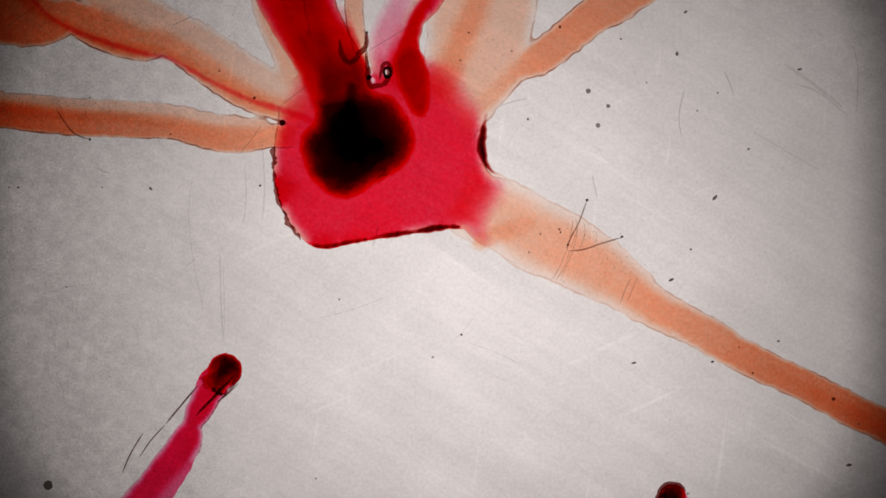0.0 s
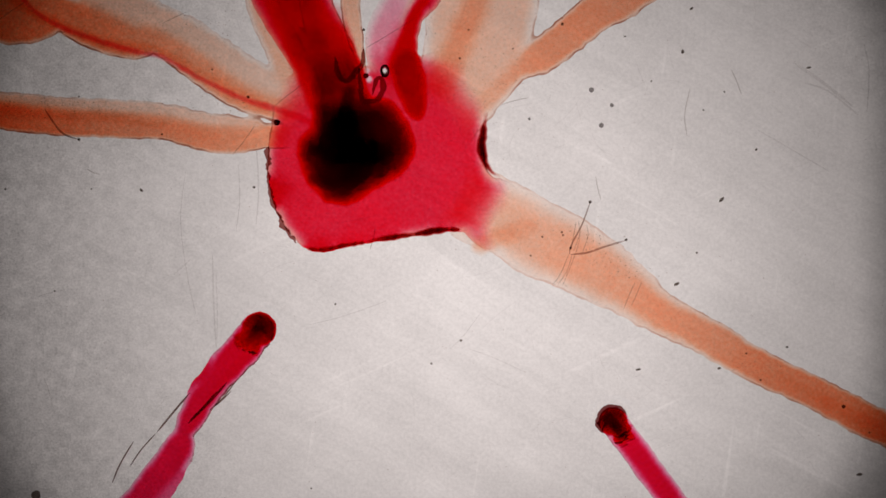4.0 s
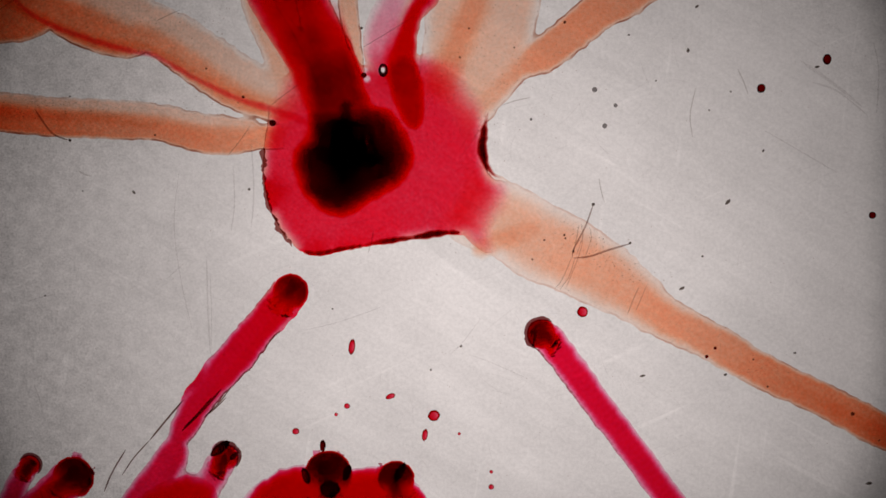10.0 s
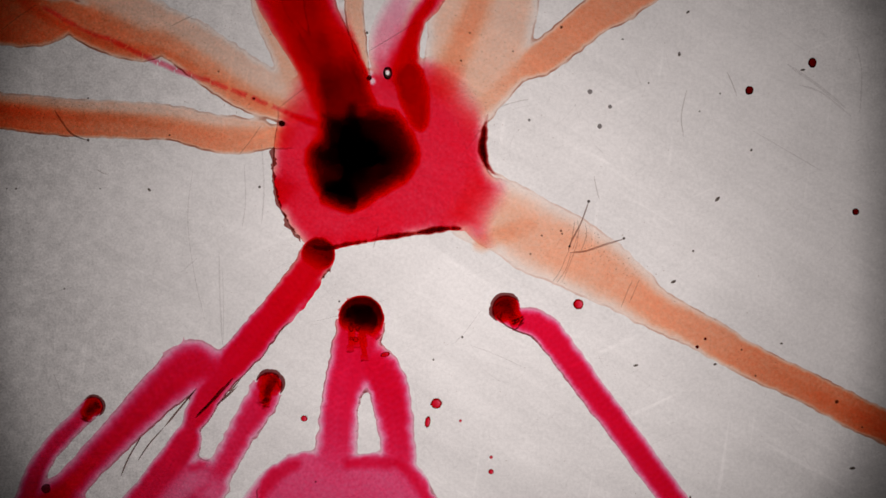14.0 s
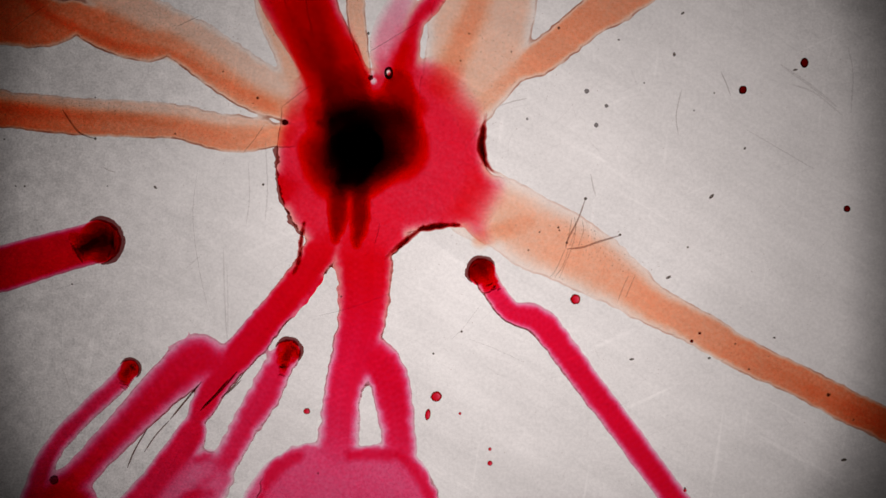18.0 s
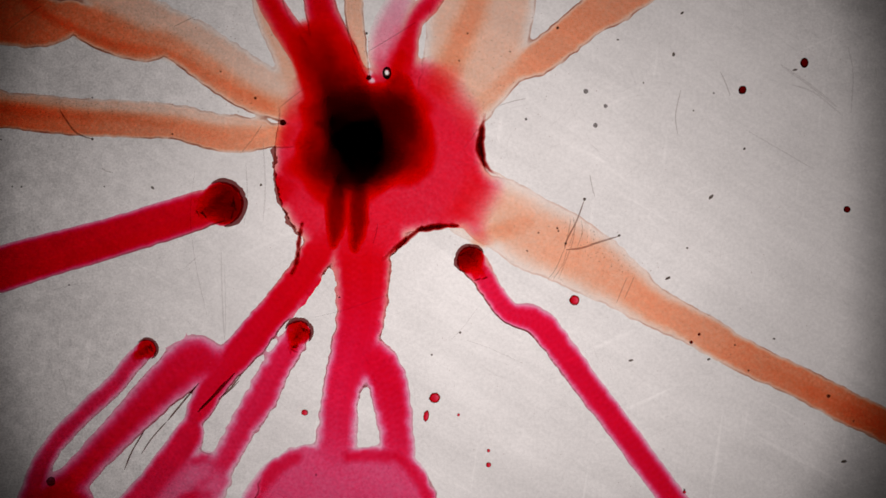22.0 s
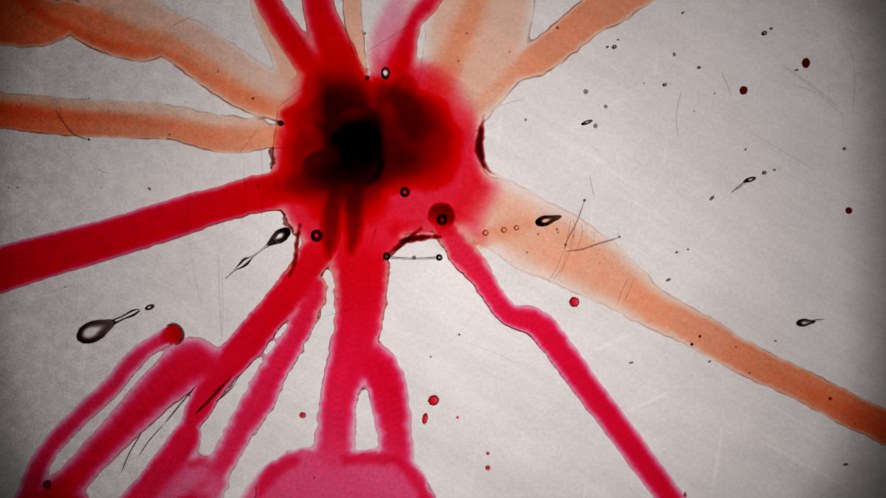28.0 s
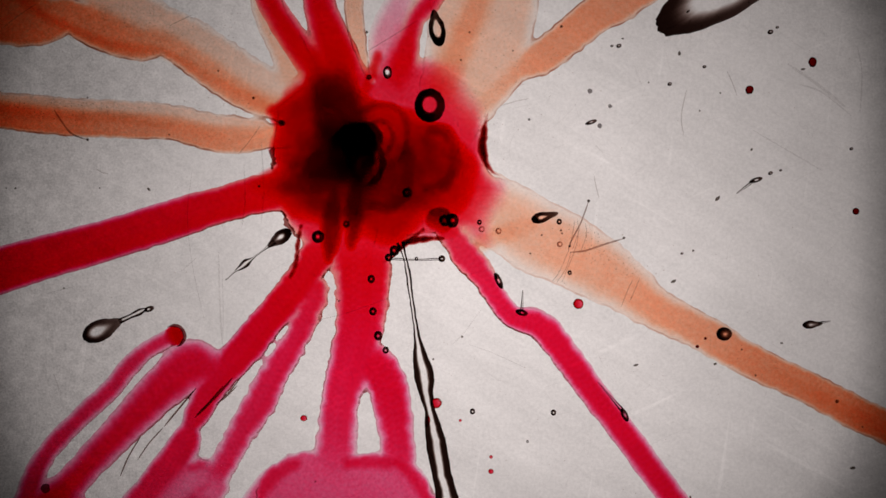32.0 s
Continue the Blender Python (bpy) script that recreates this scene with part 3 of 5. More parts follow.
trickle = Stroke([(626, -80, 16), (630, 20, 17), (637, 70, 14), (648, 115, 8), (655, 140, 4)], (0.6, 0.5), 6, 0.8)
pale_wide = Stroke([(862, -90, 92), (858, 10, 92), (846, 60, 90), (836, 110, 84), (812, 165, 70), (790, 230, 50)], (0.36, 0.55), 26, 0.3, 1.6)
north_east = Stroke([(1190, -80, 50), (1085, 4, 40), (1045, 32, 34), (1000, 70, 33), (950, 106, 31), (915, 122, 25), (850, 175, 32)], (1.1, 0.85), 11, 1.0, 1.6)
long_east = Stroke([(790, 320, 60), (850, 362, 66), (900, 382, 62), (950, 416, 66), (1000, 438, 62), (1060, 472, 55), (1100, 500, 46), (1150, 538, 37), (1200, 562, 34), (1300, 619, 31), (1400, 668, 29), (1500, 719, 29), (1568, 752, 30), (1740, 840, 31)], (0.46, 0.60, 0.74, 0.92, 1.12, 1.4, 2.1, 2.5), (46, 46, 30, 12, 9, 8, 8), (0.1, 0.3, 0.6, 0.6), 1.6)
fringe_thin = Stroke([(-120, 160, 20), (0, 174, 14), (150, 190, 16), (300, 196, 14), (380, 212, 14), (470, 222, 10)], (0.3, 0.16), 6, 0.2, 2.0)
fringe_broad = Stroke([(150, -50, 42), (225, 8, 36), (300, 42, 29), (370, 78, 30), (440, 126, 30), (500, 155, 26)], (0.5, 0.3), 14, 0.15, 2.2)
orange_courses = [thin_west, broad_west, pale_beside, trickle, pale_wide, north_east, long_east, fringe_thin, fringe_broad]
orange_net = net(orange_courses, 10.0, 0.10, gone=(672, 280, 178, 148))
orange_labels = ["thin orange dye stream, browned at its banks, on white acrylic", "broad orange dye stream with a ragged brown bank", "pale orange wash beside the crimson arm",
                 "narrow pale orange trickle between two crimson arms", "wide pale orange wash running into the red pool", "orange dye stream with ragged banks",
                 "long orange dye stream that browns towards the sheet's edge", "pale dry fringe along a thin orange stream", "pale dry fringe along a broad orange stream"]
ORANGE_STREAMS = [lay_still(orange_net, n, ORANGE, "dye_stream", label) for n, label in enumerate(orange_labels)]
STREAK = liquid("orange_streak_dye", PEACH, 0.3, 0.0)
streaks = net([Stroke([(855, -80, 36), (848, 0, 36), (818, 70, 36), (785, 150, 36)], (0.5, 0.45), 30, 0, 1.5),
               Stroke([(-60, 178, 18), (80, 196, 20), (250, 212, 18), (400, 240, 18)], (0.7, 0.1), 18, 0, 1.0),
               Stroke([(20, -60, 18), (60, 5, 18), (130, 50, 16), (220, 84, 16), (300, 96, 15), (400, 150, 16), (480, 190, 16)], (0.9, 0.3), 16, 0, 1.0),
               Stroke([(850, 425, 22), (885, 410, 24), (930, 395, 22)], (0.5, 0.2), 20, 0, 1.5),
               Stroke([(1300, 624, 16), (1440, 692, 17), (1560, 752, 20), (1740, 840, 22)], (0.0, 0.3, 0.6), 14, 0, 1.0)], 6.0, 0.14, gone=(672, 280, 178, 148))
for n, home in enumerate((4, 0, 1, 6, 6)):
    part("streak", net_mesh(streaks, (n, 0), (784, 441), 0.08), STREAK, ORANGE_STREAMS[home], "deeper orange streak in the stream")
THREAD = liquid("red_thread_dye", RED, 0.3, 0.0)
thread_run = Stroke([(40, -30, 6), (110, 40, 7), (200, 78, 8), (270, 98, 7), (310, 106, 7), (380, 145, 7), (450, 178, 7), (520, 200, 9), (620, 240, 8)], (0.40, 0.36), 8, 0, 0.8, piece=30)
threads = net([thread_run], 4.0, 0.15)
thread = new("dye_thread")
thread.location = plan(0, 0)
tagged(thread, "thin red thread of dye lying in an orange stream", "dye thread")
for key in sorted(threads["cells"]):
    mid = (key[1] + 0.5) * 30
    c, turn0 = thread_run.place(mid)
    seg = part("thread_segment", net_mesh(threads, key, c, 0.10), THREAD, thread)
    out = []
    for t, gone in ((0.0, 0), (13.2, 0), (14.5, 180), (16.4, 640), (32.0, 660)):
        q, h = thread_run.place(min(mid + gone, max(mid, 600.0)))
        out.append((t, Matrix.Translation((q[0] * U, -q[1] * U, 0)) @ pose(0, 0, 0, 0, 0, h - turn0)))
    KEYED.append((seg, out))

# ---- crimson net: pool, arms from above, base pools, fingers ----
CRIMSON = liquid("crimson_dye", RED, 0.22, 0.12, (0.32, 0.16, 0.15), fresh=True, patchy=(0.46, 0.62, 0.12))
HEAD = head_dye("dark_dye_head", (0.83, 0.02, 0.06), 15.0, 0.14, 0.16, 0.74)
HEAD_LITE = head_dye("red_dye_head", (0.82, 0.02, 0.07), 10.0, 0.22, 0.0, 0.8)
HEAD_RIM = head_dye("thin_dye_head", (0.84, 0.02, 0.07), 2.8, 0.2, 0.0, 0.8)
HEAD_FRONT = head_dye("deep_dye_head", (0.80, 0.02, 0.06), 7.6, 0.2, 0.0, 0.8)
HEAD_SOFT = head_dye("soft_dye_head", (0.82, 0.02, 0.06), 13.0, 0.16, 0.16, 0.74)
CRESCENT = see_through("dark_front_meniscus", (0.20, 0.06, 0.06))
HOLES = ((687, 131, 5, 10), (656, 118, 2, 6), (658, 130, 3, 7), (661, 144, 4, 9))
heart = Stroke([(490, 258), (489, 300), (498, 352), (520, 396), (548, 426), (582, 437), (640, 426), (720, 413), (812, 402), (838, 420), (868, 432), (910, 400), (930, 352), (900, 318), (868, 306), (857, 270), (857, 225), (862, 190), (884, 150), (850, 112), (780, 96), (700, 122), (600, 118), (548, 128), (500, 160), (497, 205)],
               (0.95, 0.95), 24, 0.9, 1.1, closed=True, washed=((905, 402, 30, 100), (945, 340, 40, 100), (890, 126, 58, 135), (800, 52, 48, 112), (470, 140, 44, 112), *HOLES))
arm_a = Stroke([(440, -90, 24), (478, -5, 22), (508, 46, 24), (545, 100, 26), (590, 155, 30), (620, 200, 25)], (1.7, 2.2), 22, 0.1, 0.8)
arm_b = Stroke([(560, -90, 28), (568, 0, 28), (586, 60, 32), (608, 110, 34), (630, 170, 30), (640, 215, 25)], (1.7, 2.3), 22, (0.7, 0.5, 0.0), 0.9)
arm_c = Stroke([(815, -90, 20), (770, -4, 19), (752, 18, 19), (738, 34, 17), (728, 60, 20), (716, 95, 27), (706, 130, 36), (712, 175, 30)], (1.2, 1.4, 2.0), 17, (1.6, 1.0, 0.0), 0.8, washed=HOLES)
wash = Stroke([(745, -70, 20), (706, 10, 24), (688, 60, 30), (684, 100, 28), (690, 130, 20)], (0.14, 0.26), 22, 0.0, 0.8, washed=HOLES)
base_mid = Stroke([(505, 1000, 60), (532, 866, 70), (600, 856, 62), (682, 856, 66), (722, 885, 52), (735, 1000, 60)], (0.58, 0.58), 10, 0.9, 2.4)
base_left = Stroke([(60, 1010, 80), (92, 915, 50), (120, 900, 56), (130, 1010, 70)], (2.4, 2.4), 34, 0.1, 1.2)
base_fork = Stroke([(260, 1000, 50), (290, 900, 46), (345, 848, 46), (385, 838, 30), (360, 880, 36)], (0.5, 0.4), 16, 0.2, 2.0)
low_left = Stroke([(160, 1010, 44), (232, 920, 40), (271, 871, 36), (306, 822, 33), (330, 784, 29), (341, 762, 25), (346, 746, 18), (358, 722, 22), (376, 690, 26), (400, 655, 28), (440, 608, 31), (490, 550, 30), (530, 503, 30), (562, 455, 30), (582, 415, 28)], (1.25, 1.2, 1.25, 1.45, 1.7, 1.4), (16, 12), (0.2, 0.5, 1.6, 2.2), (1.2, 1.3, 2.4), piece=11)
low_right = Stroke([(1326, 1050, 29), (1199, 890, 24), (1100, 757, 24), (1041, 681, 24), (986, 605, 26), (950, 566, 25), (905, 552, 21), (880, 522, 19), (852, 480, 22), (828, 450, 25), (800, 415, 24), (780, 385, 20)], (1.45, 1.35, 1.25, 0.85), (18, 12), (0.1, 0.1, 0.6, 2.0, 2.0), (0.9, 0.9, 1.4, 2.6), piece=11)
finger_thin = Stroke([(40, 960, 40), (62, 885, 26), (80, 822, 20), (112, 772, 18), (160, 724, 18), (210, 677, 18), (238, 643, 18), (270, 612, 16), (305, 592, 16), (318, 586, 16)], (1.15, 1.05), 16, 0.4, 1.0, piece=11)
finger_left = Stroke([(20, 1010, 60), (84, 902, 40), (148, 832, 29), (218, 757, 31), (306, 670, 39), (348, 634, 42), (378, 640, 31)], (2.6, 1.5, 1.3), 27, (0.2, 0.4, 2.2), (1.0, 1.0, 1.8), piece=14)
finger_small = Stroke([(300, 960, 40), (345, 870, 34), (400, 815, 24), (430, 762, 25), (467, 700, 29), (497, 644, 28), (525, 600, 25), (546, 560, 23), (562, 528, 23), (570, 500, 18)], (0.9, 1.15), 19, (0.4, 0.6, 1.6), (2.2, 2.4, 3.2), piece=11)
finger_mid = Stroke([(600, 1020, 70), (598, 900, 60), (596, 820, 42), (600, 770, 36), (606, 700, 34), (624, 632, 40), (640, 570, 43), (644, 500, 48), (644, 455, 52), (648, 424, 57), (658, 400, 64)], (0.6, 0.6, 0.55, 0.62, 0.9, 1.05, 1.15, 1.25, 1.4, 1.5, 1.0), (22, 17), (0.5, 0.9, 2.2, 2.2), (1.8, 2.0, 3.0), piece=13)
finger_short = Stroke([(730, 1020, 50), (722, 900, 40), (712, 830, 30), (706, 780, 29), (699, 720, 33), (688, 672, 35), (670, 640, 36)], (0.5, 0.5, 0.5, 0.62, 0.95, 1.15, 1.3, 1.35), 19, (0.6, 1.0, 2.2), (1.6, 1.8, 2.4), piece=12)
arm_west = Stroke([(-215, 520, 44), (-60, 489, 42), (0, 477, 41), (100, 448, 38), (200, 421, 36), (300, 390, 35), (380, 365, 33), (450, 345, 33), (500, 335, 34), (550, 325, 34)], (2.1, 1.7), 13, (0.5, 0.6, 1.6), (0.8, 0.8, 1.2), piece=14)
courses = [heart, arm_a, arm_b, arm_c, wash, base_mid, base_left, low_left, base_fork, low_right, finger_thin, finger_left, finger_small, finger_mid, finger_short, arm_west]
red_net = net(courses, 10.0, 0.13)
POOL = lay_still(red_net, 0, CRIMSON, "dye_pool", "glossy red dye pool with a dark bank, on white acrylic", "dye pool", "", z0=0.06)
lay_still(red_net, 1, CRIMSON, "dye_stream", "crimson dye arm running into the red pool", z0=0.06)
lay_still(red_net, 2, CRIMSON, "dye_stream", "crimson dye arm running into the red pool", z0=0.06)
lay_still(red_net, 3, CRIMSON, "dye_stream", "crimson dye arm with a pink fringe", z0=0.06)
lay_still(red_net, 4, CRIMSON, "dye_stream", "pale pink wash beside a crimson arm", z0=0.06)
for n, label, rows in ((5, "crimson pool of spilt dye with uneven banks", [(9.15, 0, 190), (9.3, 0, 30), (9.6, 0, 0)]),
                       (6, "crimson pool of spilt dye at the sheet's edge", [(9.15, 0, 190), (9.3, 0, 30), (9.6, 0, 0)]),
                       (8, "pale crimson pool where two streams meet", [(9.15, 0, 190), (9.3, 0, 34), (9.6, 0, 0)])):
    ob = part("dye_pool", net_mesh(red_net, (n, 0), (784, 441), 0.06), CRIMSON)
    tagged(ob, label, "dye pool", "pools of spilt dye")
    drift(ob, [(t, 784 + x, 441 + y) for t, x, y in rows])
    for edge in {5: ([(440, 900, 18), (470, 850, 19), (500, 822, 17), (530, 806, 13)], [(708, 806, 12), (738, 838, 14), (764, 884, 14)], [(622, 806, 14), (655, 804, 15), (690, 806, 14)]),
                 8: ([(300, 905, 14), (330, 880, 13), (372, 872, 12)], [(352, 812, 11), (372, 806, 11)])}.get(n, ()):
        part("streak", net_mesh(net([Stroke(edge, (0.5, 0.5), 14, 0, 1.5)], 4.0, 0.16), (0, 0), (784, 441), 0.16), CRIMSON, ob, "deeper crimson streak along the pool's bank")
lay_running(red_net, 7, low_left, CRIMSON, HEAD_LITE, [(0, 404, 650), (1, 421, 630), (2, 437, 604), (3, 455, 584), (3.5, 463, 576), (5.5, 498, 537), (6, 505, 527), (7, 515, 520), (8, 525, 513), (9, 532, 508), (9.5, 534, 505), (10.5, 543, 490), (12, 548, 470), (13, 559, 461), (14.5, 575, 431)],
            "crimson dye stream creeping towards the red pool", 30, onward=[(15.5, 594, 388), (17, 602, 320), (20, 634, 272)], seed=21, reserve=((568, 444), (600, 300), 13.9, 14.45))
lay_running(red_net, 9, low_right, CRIMSON, HEAD_FRONT, [(0, 1185, 870), (1, 1157, 832), (2, 1127, 793), (3, 1096, 758), (3.5, 1085, 745), (5.5, 1031, 671), (6, 1020, 656), (7, 996, 629), (8, 978, 606), (9, 959, 588), (9.5, 952, 581), (10.5, 940, 570), (12, 917, 561), (13, 906, 558), (14.5, 883, 532), (16.5, 872, 505), (19, 840, 470), (21, 837, 464), (23, 831, 456), (25, 817, 430), (27.5, 802, 399)],
            "crimson dye stream creeping towards the red pool", 25, onward=[(27.8, 788, 380), (28.6, 784, 380), (32, 778, 386)], seed=22, reserve=((812, 426), (660, 250), 25.4, None), front=(4.0, (27.7, 775, 372, 150), (28.0, 642, 288, 150)))
lay_running(red_net, 10, finger_thin, CRIMSON, HEAD_RIM, [(9.3, 78, 799), (9.5, 83, 781), (10.5, 100, 765), (12, 128, 735), (13, 156, 718), (14.5, 174, 692), (16.5, 205, 665), (19, 237, 640), (21, 253, 625), (23, 275, 609), (25, 292, 599), (28, 315, 586), (32, 330, 577)],
            "thin crimson finger of dye creeping over white acrylic", 18, arrive=9.15, seed=23, front=(3.0,))
lay_running(red_net, 11, finger_left, CRIMSON, HEAD_SOFT, [(9.3, 129, 837), (9.5, 141, 826), (10.5, 215, 752), (12, 322, 652), (12.5, 361, 632), (12.75, 382, 627)],
            "broad crimson finger of dye that joins another stream", 35, arrive=9.15, onward=[(13, 473, 563), (13.3, 538, 488), (13.6, 581, 432), (13.9, 600, 374), (14.2, 606, 311), (16.5, 606, 270), (20, 616, 262)], seed=24, reserve=((335, 652), (60, 985), 12.1, 12.4))
lay_running(red_net, 12, finger_small, CRIMSON, HEAD_RIM, [(9.3, 400, 799), (9.5, 408, 789), (10.5, 442, 741), (12, 454, 714), (13, 467, 689), (14.5, 480, 660), (16.5, 502, 635), (19, 520, 620), (21, 529, 600), (23, 542, 574), (25, 553, 548), (27.5, 573, 521)],
            "small crimson finger of dye with a dark round head", 23, arrive=9.15, front=(4.0, (27.8, 585, 440, 100), (28.0, 640, 290, 100)), onward=[(27.8, 597, 416), (28, 608, 350), (29, 616, 320)], seed=25, reserve=((561, 531), (626, 276), 25.6, None))
lay_running(red_net, 13, finger_mid, CRIMSON, HEAD, [(9.3, 590, 837), (9.5, 591, 824), (9.8, 594, 809), (10.2, 598, 787), (10.5, 599, 757), (12, 621, 666), (13, 635, 599), (14.5, 638, 532), (15.5, 637, 458)],
            "thick crimson finger of dye with a dark round head", 40, arrive=9.15, reserve=((640, 505), (632, 270), 14.95, 15.22), onward=[(16.2, 636, 390), (17.5, 636, 280), (20, 632, 254)], seed=26)
lay_running(red_net, 14, finger_short, CRIMSON, HEAD_SOFT, [(9.3, 721, 855), (9.5, 719, 841), (9.8, 718, 819), (10.2, 716, 796), (10.5, 713, 778), (12, 701, 714), (13, 696, 677), (13.5, 693, 649)],
            "short crimson finger of dye beside a thicker one", 31, arrive=9.15, onward=[(13.7, 644, 588), (14, 640, 559), (14.5, 639, 534), (15.5, 639, 448), (16.2, 638, 390), (17.5, 650, 270), (20, 650, 244)], seed=27)
lay_running(red_net, 15, arm_west, CRIMSON, HEAD_FRONT, [(16.5, 38, 463), (17, 83, 451), (18, 176, 428), (19, 252, 408), (20, 310, 392), (21, 356, 380), (22, 399, 367), (23, 436, 351), (23.5, 451, 348), (24, 473, 342), (24.5, 500, 336)],
            "thick crimson dye arm running in across the sheet", 39, arrive=15.4, onward=[(24.9, 552, 322), (26, 574, 312), (27.2, 578, 300)], seed=28, front=(5.5, (24.8, 535, 322, 15), (25.2, 640, 286, 15)))
# ---- the dark heart of the pool: lobes of thick dye that spread ----
THICK = dye("thick_dye", (0.925, 0.09, 0.11), 5.0, 5.0, 0.85, floor_c=0.0, mottle=0.6)
CORE = liquid("thick_core_dye", (0.925, 0.09, 0.11), 0.45, 0.0)
DARK_LOBE = "almost black lobe of thick dye in the red pool"


def core_piece(outline, amount, soft, reading, size=1.0, label=DARK_LOBE, ragged=1.2):
    """A lobe of thick dye with an outline of its own, drifting through (seconds, x, y) of its middle."""
    mx, my = sum(x for t, x, y in outline) / len(outline), sum(y for t, x, y in outline) / len(outline)
    s = Stroke([(mx + (x - mx) * size, my + (y - my) * size) for t, x, y in outline], (amount, amount), soft, 0, ragged, closed=True)
    ob = part("dye_lobe", net_mesh(net([s], 4.0, 0.12), (0, 0), (mx, my), 0.14 + next_lift()), CORE)
    tagged(ob, label, "dye lobe", "dark lobes in the pool")
    rows = [(t, Matrix.Translation(plan(x, y)) @ pose(0, 0, 0, 0, 0, turn[0] if turn else 0)) for t, x, y, *turn in reading]
    KEYED.append((ob, rows if rows[-1][0] > 31.9 else rows + [(32.0, rows[-1][1])]))
    return ob


def core_band(points, amount, soft, reading, label):
    """A drawn-out band of thick dye; it drifts by (seconds, dx, dy) from the place of its points."""
    s = Stroke(points, amount if isinstance(amount, tuple) else (amount, amount), soft, 0, 1.5)
    ob = part("dye_lobe", net_mesh(net([s], 4.0, 0.12), (0, 0), (784, 441), 0.14 + next_lift()), CORE)
    tagged(ob, label, "dye lobe", "dark lobes in the pool")
    return drift(ob, [(t, 784 + x, 441 + y) for t, x, y in reading])


def lobe(radius, reading, seed, stretch=(1, 1)):
    ob = pool_at(0, 0, [radius * 1.1 * (1 + 0.06 * math.sin(k * 2.1 + seed)) for k in range(8)], THICK, "dye_lobe", DARK_LOBE, "dye lobe",
                 group="dark lobes in the pool", ragged=2.5, seed=seed, stretch=stretch)
    return drift(ob, reading)


BODY = [(9, 556, 238), (9, 545, 246), (9, 535, 260), (9, 532, 278), (9, 538, 304), (9, 550, 332), (9, 571, 352), (9, 602, 365), (9, 627, 361), (9, 658, 342), (9, 698, 318), (9, 718, 294), (9, 725, 269), (9, 718, 241), (9, 702, 214), (9, 683, 195), (9, 653, 189), (9, 616, 194), (9, 563, 199), (9, 559, 222)]
TONGUE = [(9, 696, 128), (9, 700, 161), (9, 710, 187), (9, 725, 210), (9, 742, 217), (9, 753, 204), (9, 755, 175), (9, 751, 138), (9, 738, 110), (9, 714, 105)]
# the one dark body of the first seconds parts into lobes that spread through the pool; where each lies at 16.5, 19, 23, 28, 31.2 and 32 s, and its turn
SPREAD = [
    ((620, 258), (609, 249), (610, 240), (588, 240), (590, 242), (564, 232), 25),
    ((624, 266), (612, 267), (612, 266), (592, 278), (594, 280), (580, 306), -30),
    ((640, 254), (653, 243), (668, 236), (706, 228), (708, 232), (672, 258), -20),
    ((632, 268), (636, 268), (640, 270), (640, 290), (642, 292), (690, 338), 15),
    ((638, 258), (644, 252), (652, 246), (686, 246), (688, 250), (600, 306), 40),
    ((642, 260), (661, 254), (676, 252), (722, 248), (724, 250), (744, 292), -40),
]
for k, (*spots, turn) in enumerate(SPREAD):
    wander = [(3, 627, 256), (6, 629, 263), (9, 626, 273), (13, 632, 273), (14.5, 633, 270)]
    rows = [(0, 624, 250)] + [(t, x + (k % 3 - 1) * 2, y + (k % 2) * 2) for t, x, y in wander]
    rows += [(t, x, y, turn * f) for (x, y), t, f in zip(spots, (16.5, 19, 23, 28, 31.1, 32), (0.2, 0.45, 0.7, 1.0, 1.0, 1.1))]
    core_piece(BODY, 7.4, 42 if k % 2 else 34, rows, 1.08 - 0.015 * (k % 4), ragged=1.6)
# the middle of the double arm, which drains into the pool
for points, amount, back, falls in (
        ([(526, -10, 48), (548, 45, 52), (564, 90, 52), (582, 145, 50)], 2.4, 140, (0, 20, 60, 130, 200, 280, 350)),
        ([(540, 20, 52), (558, 75, 52), (574, 125, 50), (590, 175, 46)], 2.2, 100, (0, 12, 45, 95, 140, 190, 240)),
        ([(544, 35, 51), (562, 90, 48), (580, 145, 44), (598, 200, 42)], 2.6, 40, (0, 8, 26, 55, 90, 130, 165)),
        ([(560, 85, 48), (576, 135, 44), (592, 180, 42), (606, 225, 40)], 3.4, 0, (0, 4, 8, 16, 32, 52, 75))):
    core_band(points, amount, 38, [(0, -0.34 * back, -back), (9, -0.34 * back, -back)] + [(t, 0.34 * (d - back), d - back) for t, d in zip((13, 14.5, 16.5, 19, 21, 24, 28), falls)], "deep red dye that drains from a crimson arm")
core_band([(591, 49, 40), (597, 96, 45), (606, 142, 49), (617, 189, 54), (630, 236, 60), (640, 283, 56)], (0.3, 3.0, 16.0, 16.0, 5.0, 1.0), 24, [(0, 2, -6), (3, 0, -4), (6, -2, 0), (9, -2, -2), (13, 0, -4), (14.5, 2, 4), (16.5, 4, 16), (19, 4, 18), (23, 6, 24), (28, 8, 30), (31, 8, 30), (32, -10, 30)], DARK_LOBE)
core_piece(TONGUE, 7.0, 16, [(0, 735, 150), (3, 734, 154), (6, 729, 163), (9, 728, 169), (13, 735, 174), (14.5, 733, 175), (16.5, 716, 184), (19, 714, 188), (21, 715, 192), (23, 720, 194), (25, 724, 195), (28, 727, 195), (31, 729, 197), (31.5, 776, 258), (32, 780, 283)], 1.12, label="dark red tongue of dye running into the pool")
